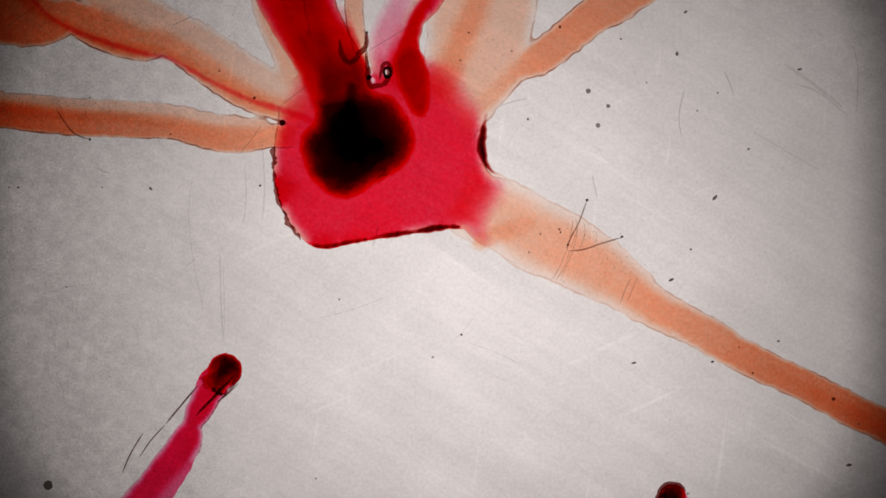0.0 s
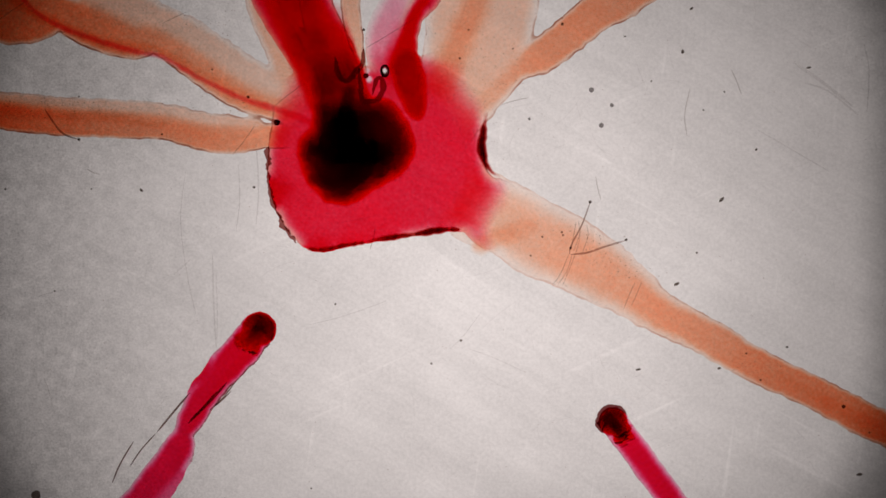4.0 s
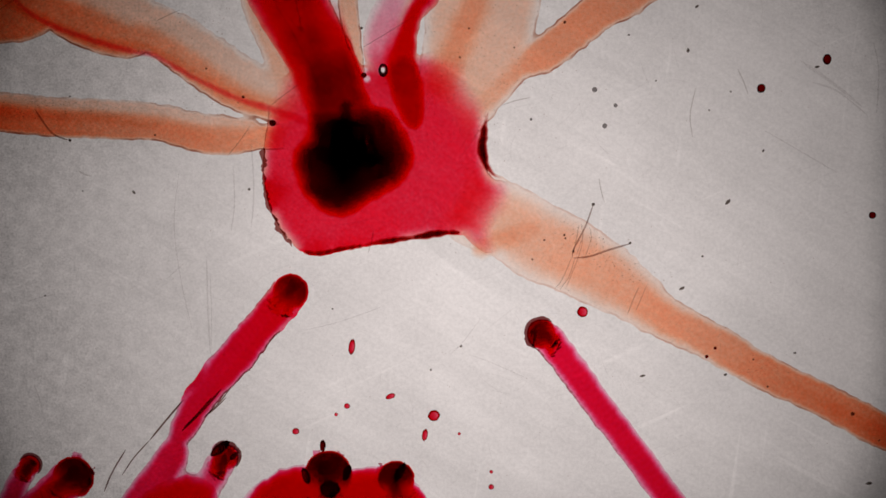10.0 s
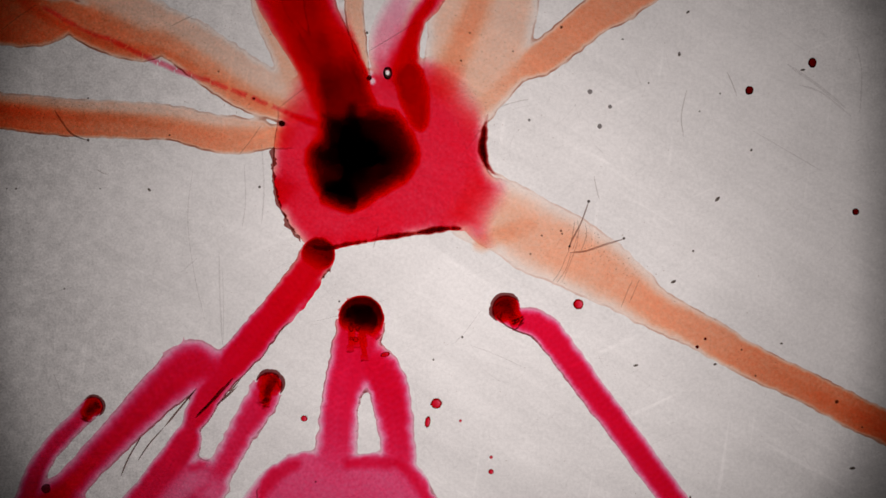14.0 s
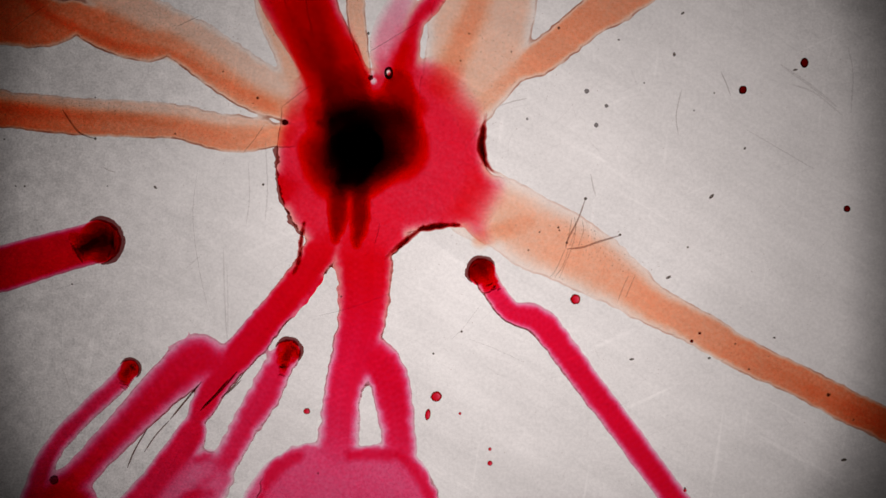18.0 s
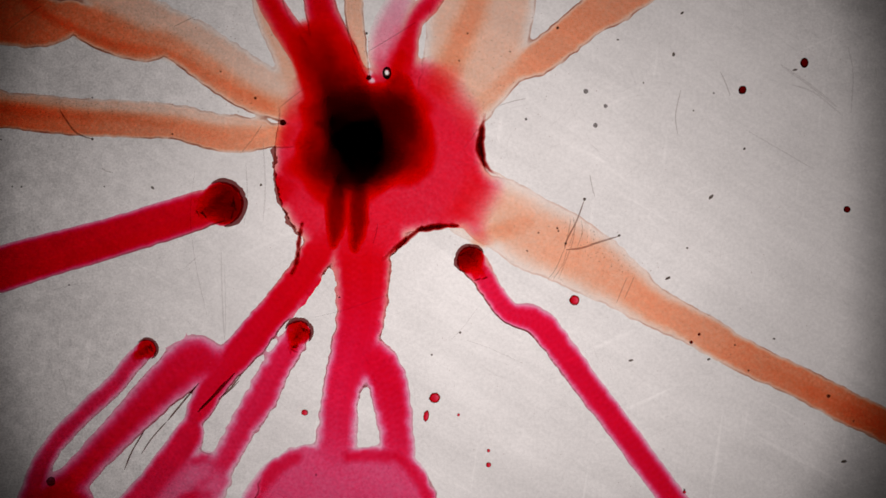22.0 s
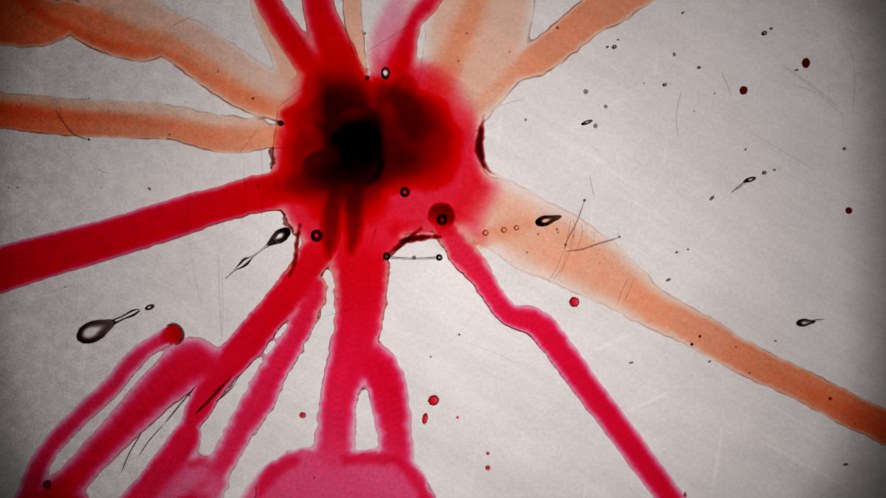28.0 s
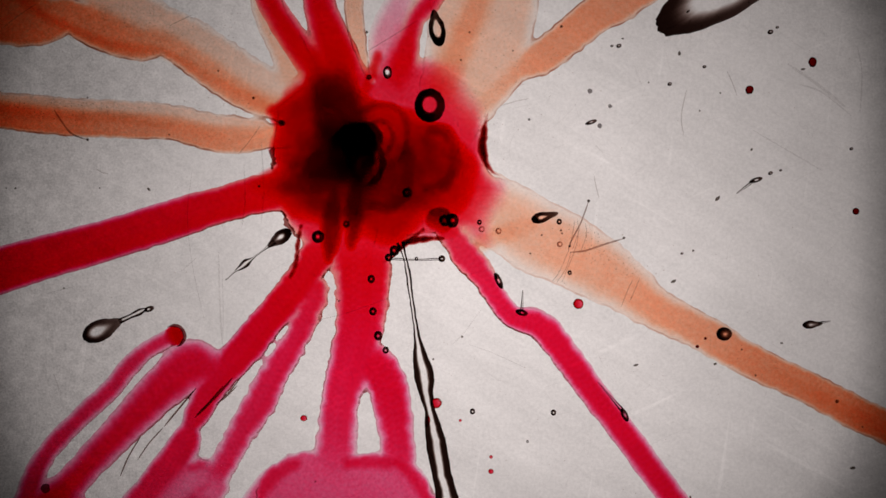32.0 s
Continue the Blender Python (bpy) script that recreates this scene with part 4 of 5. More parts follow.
core_band([(782, -60, 12), (764, -8, 13), (744, 26, 14), (730, 66, 18), (722, 112, 24), (728, 150, 24)], (1.2, 1.6, 2.2, 2.0), 12, [(0, 0, 0), (9, -2, 4), (13, 0, 6), (14.5, -6, 26), (16.5, -40, 110), (19, -70, 150), (28, -60, 160), (32, -110, 160)], "dark red run of dye along a crimson arm")
lobe(56, [(0, 620, 250), (6, 622, 258), (9, 618, 270), (14.5, 622, 270), (16.5, 612, 300), (19, 606, 312), (23, 600, 330), (28, 598, 352), (31, 600, 354), (32, 596, 356)], 5)
lobe(50, [(0, 622, 252), (9, 624, 272), (14.5, 624, 272), (19, 608, 274), (23, 566, 302), (25, 553, 317), (28, 532, 326), (31, 535, 326), (32, 524, 322)], 13, (1.4, 0.7))
lobe(48, [(0, 630, 248), (9, 634, 268), (14.5, 634, 265), (16.5, 685, 195), (19, 702, 190), (23, 716, 192), (28, 738, 210), (31, 750, 222), (31.5, 720, 298), (32, 700, 340)], 14, (1.2, 0.9))
lobe(40, [(0, 632, 250), (9, 634, 272), (14.5, 638, 270), (16.5, 672, 280), (19, 690, 290), (23, 704, 290), (28, 735, 290), (31, 742, 296), (31.5, 720, 330), (32, 700, 350)], 15, (1.4, 0.6))
lobe(58, [(0, 618, 232), (6, 618, 240), (9, 612, 252), (14.5, 616, 250), (16.5, 600, 220), (19, 592, 205), (23, 588, 205), (28, 582, 206), (31, 582, 208), (32, 556, 200)], 17)
core_band([(585, 262, 26), (620, 256, 30), (660, 256, 30), (700, 262, 28)], 8.0, 24, [(0, -20, -6), (9, -20, 14), (14.5, -16, 8), (16.5, 0, -30), (19, 6, -64), (21, 8, -76), (25, 8, -86), (28, 10, -90), (31.1, 10, -86), (31.5, -20, -40), (32, -40, -10)], DARK_LOBE)
core_band([(604, 285, 14), (600, 330, 21), (598, 372, 20), (594, 405, 12)], 15.0, 17, [(0, 20, -130), (6, 20, -110), (9, 20, -95), (13, 20, -95), (14.5, 20, -90), (16.5, 0, 6), (19, 0, 20), (23, 0, 30), (28, -6, 44), (31, -6, 46), (32, -8, 48)], "dark tongue of dye running on from a joined finger")
core_band([(642, 285, 14), (638, 330, 21), (636, 372, 20), (632, 405, 12)], 15.0, 17, [(0, -12, -130), (6, -12, -110), (9, -12, -95), (13, -12, -95), (14.5, -12, -90), (16.5, 0, 12), (19, 0, 28), (23, 0, 34), (28, -4, 36), (31, -8, 18), (32, -6, 24)], "dark tongue of dye running on from a joined finger")
core_band([(492, 332, 12), (535, 323, 24), (580, 312, 32), (625, 300, 28)], (2.0, 7.0, 10.0, 6.0), 22, [(0, 60, -44), (9, 60, -34), (14.5, 62, -40), (24.6, 62, -40), (25.4, 40, -24), (27, 4, -2), (31, 0, 0), (32, -6, 2)], "dark red dye that backs up into a joined arm")
# curls drawn out by the falling water
def band(reading, wide):
    return [(x, y, wide) for t, x, y in reading]


CURL = "curled dark red band of dye in the pool"
core_band(band([(32, 766, 227), (32, 790, 235), (32, 805, 260), (32, 804, 295), (32, 786, 323), (32, 757, 331)], 15), 8.0, 14, [(0, -165, 0), (9, -165, 18), (14.5, -160, 0), (16.5, -150, -6), (28, -125, -15), (31.1, -120, -10), (31.5, -40, 4), (32, 0, 0)], CURL)
core_band(band([(32, 635, 204), (32, 670, 186), (32, 708, 196), (32, 723, 231), (32, 714, 274), (32, 692, 293)], 10), 8.0, 9, [(0, -50, 12), (9, -50, 30), (13, -48, 25), (28, -45, 0), (31.1, -40, 0), (31.5, -14, 2), (32, 0, 0)], CURL)
core_band(band([(32, 651, 224), (32, 678, 215), (32, 696, 235), (32, 692, 260), (32, 670, 280), (32, 645, 297)], 8), 8.0, 8, [(0, -45, 12), (9, -45, 30), (28, -40, 5), (31.1, -30, 0), (32, 0, 0)], CURL)
core_band(band([(32, 723, 263), (32, 725, 297), (32, 717, 341), (32, 692, 364), (32, 658, 358)], 15), 8.0, 14, [(0, -90, -60), (9, -90, -35), (13, -85, -38), (16.5, -70, -40), (28, -50, -40), (31.1, -45, -36), (31.5, -10, -8), (32, 0, 0)], CURL)

# thick dye that comes in with the splash and settles back
for strokes, amount, slow in (((base_mid,), 3.6, 1.0), ((base_left,), 3.0, 1.3), ((base_fork,), 2.6, 1.0)):
    for s in strokes:
        s.dye, s.soft, s.rim = (amount, amount), (26.0, 26.0), (0.0, 0.0)
    ob = part("dye_surge", net_mesh(net(list(strokes), 4.0, 0.2), (0, 0), (784, 441), 0.14), CRIMSON)
    tagged(ob, "dark red surge of thick dye within a spilt pool", "dye surge", "surges of thick dye")
    drift(ob, [(0, 784, 641), (9.15, 784, 641), (9.3, 784, 476), (9.6, 784, 444), (11.5, 784, 446), (12.2, 784, 454), (12.6, 784, 464 + 6 * slow), (13.1, 784, 510), (13.9, 784, 595), (32, 784, 641)])


def finger_surge(run, reading):
    ob = part("dye_surge", net_mesh(net([run], 4.0, 0.2), (0, 0), (784, 441), 0.15), CRIMSON)
    tagged(ob, "dark red surge of thick dye running along a finger", "dye surge", "surges of thick dye")
    return drift(ob, [(t, 784 + x, 441 + y) for t, x, y in reading])


finger_surge(Stroke([(602, 590, 26), (600, 700, 28), (600, 1000, 40)], (3.0, 3.0), 26, 0, 1.0),
             [(0, 0, 500), (9.15, 0, 500), (9.3, -8, 254), (9.5, -8, 241), (9.8, -5, 226), (10.2, -2, 204), (10.5, 0, 174), (11.6, 9, 112), (12.2, 10, 100), (12.6, 8, 130), (13.1, 4, 230), (14.0, 0, 420), (15.2, 0, 460), (32, 0, 500)])
finger_surge(Stroke([(300, 690, 27), (180, 812, 32), (20, 990, 46)], (3.2, 3.2), 30, 0, 1.0),
             [(0, -300, 320), (9.15, -300, 320), (9.3, -178, 154), (9.5, -166, 143), (10.5, -92, 69), (11.8, 0, -14), (12.3, 8, -18), (12.7, -10, 4), (13.2, -90, 90), (14.2, -270, 280), (15.5, -290, 310), (17, -300, 320), (32, -300, 320)])
finger_surge(Stroke([(694, 750, 22), (705, 850, 26), (716, 1000, 34)], (2.8, 2.8), 24, 0, 1.0),
             [(0, 0, 400), (9.15, 0, 400), (9.3, 24, 112), (9.5, 22, 98), (9.8, 21, 76), (10.2, 19, 53), (10.5, 16, 35), (11.6, 8, -8), (12.2, 4, 0), (12.6, 2, 40), (13.1, 0, 150), (14.0, 0, 340), (15.2, 0, 380), (32, 0, 400)])

# ---- dark banks of the pool, tinted for light bent aside where the liquid stands steep ----
MENISCUS = see_through("dark_meniscus", (0.30, 0.10, 0.09))
MENISCUS_SOFT = liquid("soft_dark_meniscus", (0.52, 0.10, 0.10), 0.3, 0.0)


def bank_film(points, amount, soft, origin=(784, 441)):
    one = net([Stroke(points, amount, soft, 0, 1.2)], 2.0, 0.05)
    return net_mesh(one, (0, 0), origin, 0.2)


part("bank", bank_film([(861, 200, 3), (854, 236, 8), (852, 262, 10), (858, 286, 8), (868, 300, 5), (882, 309, 3)], (3, 5, 5, 3), 9), MENISCUS_SOFT, POOL, "dark meniscus line on the pool's steep bank")
part("bank", bead_line([(491, 258), (489, 275), (489, 298)], 4.2, 0.9, seed=2), MENISCUS, POOL, "dark beaded meniscus line of the pool")
part("bank", bead_line([(504, 368), (519, 396), (537, 422)], 3.4, 0.9, seed=3), MENISCUS, POOL, "dark beaded meniscus line of the pool")
breached = part("bank", bead_line([(489, 297), (492, 325), (497, 350), (505, 370)], 3.4, 0.9, seed=4), MENISCUS, POOL, "dark beaded meniscus line of the pool")
KEYED.append((breached, [(t, Matrix.Translation(plan(784 + x, 441 + y))) for t, x, y in ((0, 0, 0), (24.3, 0, 0), (24.8, 40, -10), (25.4, 140, -44), (32, 140, -44))]))
margin = part("margin", net_mesh(net([Stroke([(706, 400, 16), (745, 402, 17), (795, 404, 16)], (0.55, 0.55), 20, 0.0, 1.8)], 4.0, 0.12), (0, 0), (784, 441), 0.17), CRIMSON, POOL, "red margin of the pool that creeps into a dry bay")
KEYED.append((margin, [(t, Matrix.Translation(plan(784 + x, 441 + y))) for t, x, y in ((0, -125, -135), (9, -125, -125), (14.5, -125, -130), (24.5, -110, -120), (27.3, 0, 0), (32, 0, 2))]))
bay = part("bank", bank_film([(742, 406, 5), (765, 402, 8), (790, 399, 7), (813, 399, 4)], (4, 5, 4), 7), MENISCUS_SOFT, POOL, "dark meniscus line on the pool's steep bank")
KEYED.append((bay, [(t, Matrix.Translation(plan(784 + x, 441 + y))) for t, x, y in ((0, 0, 0), (25, 0, 0), (27.3, -28, 17), (32, -28, 18))]))
lower = [part("bank", bank_film([(560, 431, 4), (584, 433, 5), (620, 426, 6), (650, 421, 6)], (3, 4), 7), MENISCUS_SOFT, POOL, "dark meniscus line on the pool's steep bank"),
         part("bank", bank_film([(655, 420, 5), (700, 412, 6), (742, 406, 5)], (1, 4, 4), 7), MENISCUS_SOFT, POOL, "dark meniscus line on the pool's steep bank")]
for piece, (cx, cy), (tx, ty), turn in zip(lower, ((605, 427), (696, 413)), ((530, 440), (713, 431)), (72, 30)):
    rows = [(t, Matrix.Translation(plan(cx + (tx - cx) * f, cy + (ty - cy) * f)) @ pose(0, 0, 0, 0, 0, turn * f) @ Matrix.Translation(-plan(cx, cy))) for t, f in ((0, 0), (14.0, 0), (14.9, 0.3), (15.8, 1), (32, 1))]
    KEYED.append((piece, rows))

# ---- small drops, hairs, specks: helpers ----
RED_DROP = dye("red_drop_dye", (0.80, 0.04, 0.09), 2.2, 0.3, 0.1, 6.0, floor_c=0.6)
DARK_DROP = dye("dark_red_drop_dye", (0.62, 0.03, 0.05), 3.5, 5.0, 0.1, 5.0, floor_c=0.7)


def red_drop(x, y, r, stretch=(1, 1), turn=0, dark=False, start=9.2, away=None, seed=0, carried=None):
    """A splashed drop that flies in from the spilling edge and stays."""
    ob = part("dye_drop", radial([r] * 12, tall=0.25, ragged=r * 0.12, seed=seed, stretch=stretch, rings=6), DARK_DROP if dark else RED_DROP)
    tagged(ob, "dark red splashed drop of dye" if dark else "small glossy red drop of dye", "dye drop", "splashed drops of dye")
    sx, sy = away or (x * 0.8 + 130, 985)
    m0, m1 = Matrix.Translation(plan(sx, sy)), Matrix.Translation(plan(x, y)) @ pose(0, 0, 0, 0, 0, turn)
    rows = [(0.0, m0), (start, m0), (start + 0.17, m1)]
    if carried:
        m2, m3 = Matrix.Translation(plan(637, 400)), Matrix.Translation(plan(630, 262))
        rows += [(carried, m1), (15.4, m2), (17.0, m3)]
        m1 = m3
    KEYED.append((ob, rows + [(32.0, m1)]))


for x, y, r, st, turn, t1 in ((418, 748, 9, (2.2, 0.8), 38, 9.9), (440, 738, 5, (1.6, 0.8), 40, 9.8), (716, 796, 9, (0.8, 2.0), -28, 10.1), (588, 752, 6, (0.8, 1.6), 0, 10.2), (560, 795, 8, (0.8, 1.8), 20, 9.9), (628, 790, 8, (0.8, 1.8), -20, 9.9), (600, 800, 14, (1.2, 1), 0, 9.8)):
    ob = part("dye_drop", radial([r] * 12, tall=0.25, ragged=r * 0.15, seed=x, stretch=st, rings=6), DARK_DROP)
    tagged(ob, "dark red splashed drop of dye", "dye drop", "splashed drops of dye")
    tilt = pose(0, 0, 0, 0, 0, turn)
    m0, m1, m2 = Matrix.Translation(plan(x, 990)) @ tilt, Matrix.Translation(plan(x, y)) @ tilt, Matrix.Translation(plan(x, 985)) @ tilt
    KEYED.append((ob, [(0.0, m0), (9.2, m0), (9.35, m1), (t1, m1), (t1 + 0.9, m2), (32.0, m2)]))
red_drop(1423, 112, 8, (0.9, 1.1), 0, True, seed=0)
red_drop(1314, 160, 7, (1, 1.1), -20, True, seed=1)
red_drop(1498, 370, 6, (1, 1), 0, True, seed=2)
red_drop(1018, 530, 9, (1, 1), 0, False, seed=3)
red_drop(772, 702, 10, (1, 0.9), 20, False, seed=4)
red_drop(757, 734, 6, (0.8, 1.7), -10, False, seed=5)
red_drop(867, 820, 4.5, (1, 1), 0, False, seed=6)
red_drop(867, 795, 3, (1, 1), 0, False, seed=7)
red_drop(543, 728, 6, (1, 0.9), 0, False, seed=8)
red_drop(814, 732, 2.5, (1, 1), 0, False, seed=9)
red_drop(636, 588, 6, (0.9, 2.2), -8, False, seed=10, carried=13.4)
red_drop(700, 670, 5, (1.7, 0.9), 20, False, seed=11, carried=13.2)
red_drop(628, 686, 5, (1, 0.9), 0, False, seed=12, carried=12.6)
red_drop(588, 750, 6, (0.8, 1.3), 0, False, seed=13, carried=11.2)
red_drop(1224, 604, 3, (1, 1), 0, True, seed=14)
red_drop(1238, 590, 2.5, (1, 1), 0, True, seed=15)
red_drop(610, 700, 3, (1, 1), 0, False, seed=16, carried=12.4)
red_drop(1212, 868, 3, (1, 1), 0, False, seed=17)


def speck(x, y, r, mat=None, stretch=1.0, turn=0, label="small dark dust speck stuck to the sheet", name="dust_speck", seed=0):
    bm = bmesh.new()
    r = r * 0.78
    bmesh.ops.create_icosphere(bm, subdivisions=2, radius=r * U)
    for v in bm.verts:
        k = 1 + 0.3 * noise.noise(v.co * 9000 + Vector((seed, 0, 0)))
        v.co = Vector((v.co.x * stretch * k, v.co.y * k, v.co.z * 0.35 * k))
    ob = part(name, bm, mat or DUST)
    ob.matrix_world = Matrix.Translation(plan(x, y, r * U * 350 + 0.005)) @ pose(0, 0, 0, 0, 0, turn)
    return tagged(ob, label, "dust", "dust on the sheet")


def fibre(points, radius, mat=None, label="thin dark fibre lying on the sheet", name="fibre", z=0.17):
    ob = part(name, tube(points, radius, 6, True, z), mat or HAIR)
    return tagged(ob, label, "fibre", "fibres on the sheet")


for k, (x, y, r) in enumerate([(1040, 162, 5.5), (1075, 188, 4.5), (1057, 222, 5.5), (935, 211, 3)]):
    speck(x - 2, y, r, GREY_DUST, 1.0, 0, "round grey grease spot on the sheet", "grease_spot", k)
speck(97, 849, 11, DUST, 1.0, 0, "large dark round spot on the sheet", "grease_spot", 9)
# this first speck stands in for dirt on the lens, laid on the sheet
speck(989, 50, 3, None, 1.2, 60, seed=0)
speck(1193, 97, 3.2, None, 1.6, 90, seed=1)
speck(1228, 196, 2, None, 1, 0, seed=2)
speck(1264, 165, 2, None, 1, 0, seed=3)
speck(1259, 348, 3.5, None, 2.0, 45, seed=4)
speck(1183, 491, 3.2, None, 2.0, 25, seed=5)
speck(1217, 438, 2.4, None, 1, 0, seed=6)
speck(1318, 263, 2.2, None, 1.6, 60, seed=7)
speck(1370, 598, 2.2, None, 1.4, 0, seed=8)
speck(1466, 699, 4.2, None, 1.1, 0, seed=9)
speck(1510, 743, 2, None, 1, 0, seed=10)
speck(1301, 609, 2, None, 1, 0, seed=11)
speck(1325, 654, 2.2, None, 1, 0, seed=12)
speck(1255, 634, 2.5, None, 1.6, 20, seed=13)
speck(1493, 814, 3.5, None, 2.0, 10, seed=14)
speck(1118, 636, 2.5, None, 2.4, 15, seed=15)
speck(466, 327, 3, None, 1, 0, seed=16)
speck(44, 330, 2.2, None, 1, 0, seed=17)
speck(28, 330, 1.8, None, 1, 0, seed=18)
speck(275, 332, 2.6, None, 1.8, -45, seed=19)
speck(190, 330, 1.8, None, 1, 0, seed=20)
speck(456, 174, 3.4, None, 1, 0, seed=21)
speck(310, 237, 2.2, None, 1, 0, seed=22)
speck(169, 173, 2.2, None, 1, 0, seed=23)
speck(652, 60, 3.2, None, 1, 0, seed=24)
speck(817, 587, 2.6, None, 1, 0, seed=25)
speck(767, 626, 2.4, None, 1, 0, seed=26)
speck(128, 503, 2, None, 1, 0, seed=27)
speck(8, 247, 2, None, 1.3, 0, seed=28)
speck(988, 403, 2.6, None, 1, 0, seed=29)
speck(955, 411, 2.2, None, 1, 0, seed=30)
speck(935, 443, 2, None, 1, 0, seed=31)
speck(604, 525, 2.2, None, 1, 0, seed=32)
speck(563, 838, 2, None, 1, 0, seed=33)
speck(1212, 864, 2.4, None, 1, 0, seed=34)
speck(1095, 71, 1.8, None, 1.5, 0, seed=35)
speck(1140, 147, 2, None, 1, 0, seed=36)
speck(1208, 24, 2.4, None, 2.0, 40, seed=37)
speck(1407, 124, 2.4, None, 2.4, 10, seed=38)
speck(395, 127, 2, None, 1, 0, seed=39)
speck(990, 408, 2.2, None, 1, 0, seed=40)
speck(830, 60, 2.2, None, 1, 0, seed=41)
speck(815, 108, 2.2, None, 1, 0, seed=42)
speck(905, 92, 1.8, None, 1, 0, seed=43)
# fibres and scratches
fibre([(112, 195), (125, 215), (140, 234), (158, 243), (170, 246)], 1.5)
speck(169, 246, 3.2, seed=70)
fibre([(1001, 440), (1004, 425), (1022, 390), (1036, 352)], 1.3)
speck(1036, 352, 3.6, seed=71)
fibre([(1003, 441), (1030, 438), (1060, 428), (1097, 417)], 1.6)
speck(1097, 416, 3, seed=72)
speck(1003, 430, 3, seed=73)
for pts in ([(1016, 384), (1018, 405), (1008, 436)],
            [(1030, 390), (1032, 410), (1022, 440)],
            [(1012, 386), (1006, 420), (1000, 436)],
            [(1020, 395), (1014, 430), (990, 492)],
            [(1006, 440), (996, 470), (980, 494)],
            [(1000, 440), (985, 475), (972, 492)],
            [(1045, 308), (1049, 330), (1054, 348)],
            [(884, 188), (905, 181), (932, 175)],
            [(1112, 488), (1104, 505), (1092, 535)]):
    fibre(pts, 0.95, SCRATCH, "fine dark scratch in the sheet", "scratch")
for pts in ([(1124, 486), (1116, 505), (1106, 528)],
            [(672, 395), (669, 412), (663, 432)],
            [(183, 296), (195, 303), (205, 305)],
            [(20, 55), (50, 32), (80, 12)],
            [(310, 50), (330, 40), (352, 30)],
            [(500, 190), (525, 170), (550, 152)],
            [(430, 272), (450, 248), (468, 222)],
            [(740, 40), (700, 65), (655, 92)],
            [(1200, 240), (1196, 205), (1205, 160)],
            [(1275, 128), (1285, 150), (1292, 170)]):
    fibre(pts, 0.95, SCRATCH, "fine dark scratch in the sheet", "scratch")
for pts, r in (([(357, 676), (330, 708), (302, 742)], 2.0), ([(300, 744), (275, 772), (256, 800)], 1.3), ([(262, 758), (240, 795), (226, 828)], 1.6), ([(420, 658), (392, 690), (355, 727)], 2.6),
               ([(404, 672), (380, 700), (358, 722)], 2.0), ([(434, 658), (415, 682), (392, 704)], 1.4), ([(428, 672), (412, 688), (398, 700)], 1.3)):
    fibre(pts, r * 0.8, SCORED, "dark scored line in the sheet, filled with dye", "scored_line")
for pts, r in (([(396, 440), (398, 520), (402, 600)], 2.2),
            ([(402, 470), (404, 540), (403, 598)], 1.2),
            ([(440, 290), (442, 350), (436, 400)], 1.6),
            ([(470, 250), (474, 330), (470, 390)], 2.0),
            ([(350, 300), (342, 380), (352, 470), (372, 560)], 1.3),
            ([(560, 560), (620, 545), (690, 520)], 1.2),
            ([(828, 600), (870, 615), (925, 640)], 1.2)):
    fibre(pts, r * 0.65, FAINT, "faint pale scuff line in the sheet", "scuff_line")
for pts, r in (([(850, 540), (820, 580), (800, 600)], 1.2),
            ([(1500, 85), (1508, 130), (1505, 200)], 2.0),
            ([(1380, 115), (1430, 150), (1480, 190)], 4.0),
            ([(1400, 150), (1440, 165), (1490, 205)], 2.5),
            ([(1320, 230), (1380, 265), (1440, 300)], 1.6),
            ([(110, 650), (118, 670), (124, 690)], 1.8),
            ([(330, 475), (345, 462), (358, 450)], 1.4),
            ([(100, 512), (125, 505), (150, 500)], 1.2)):
    fibre(pts, r * 0.65, FAINT, "faint pale scuff line in the sheet", "scuff_line")


def scuffs():
    """Hundreds of hair-fine scuffs all over the sheet."""
    rng = random.Random(5)
    verts, faces = [], []
    for _ in range(950):
        x, y = rng.uniform(-60, 1640), rng.uniform(-60, 950)
        a = rng.choice((rng.gauss(-0.55, 0.25), rng.gauss(0.9, 0.5), rng.uniform(0, 3.14)))
        length, w = min(90, rng.expovariate(1 / 22.0) + 5), rng.uniform(0.35, 0.9)
        n, bend = 4, rng.gauss(0, 0.004)
        base = len(verts)
        for k in range(n + 1):
            s = (k / n - 0.5) * length
            b = a + bend * s
            cx, cy = x + s * math.cos(b), y + s * math.sin(b)
            ww = w * (1 - (2 * k / n - 1) ** 2 * 0.9)
            for sgn in (-1, 0, 1):
                verts.append(plan(cx - sgn * ww * math.sin(b), cy + sgn * ww * math.cos(b), 0.006 if sgn else 0.010))
        for k in range(n):
            for q in (0, 1):
                p = base + k * 3 + q
                faces.append((p, p + 3, p + 4, p + 1))
    me = bpy.data.meshes.new("scuffs")
    me.from_pydata(verts, [], faces)
    return me


tagged(part("scuffs", scuffs(), FAINT), "hundreds of hair-fine scuffs in the acrylic sheet", "scuffs", kind="stuff")


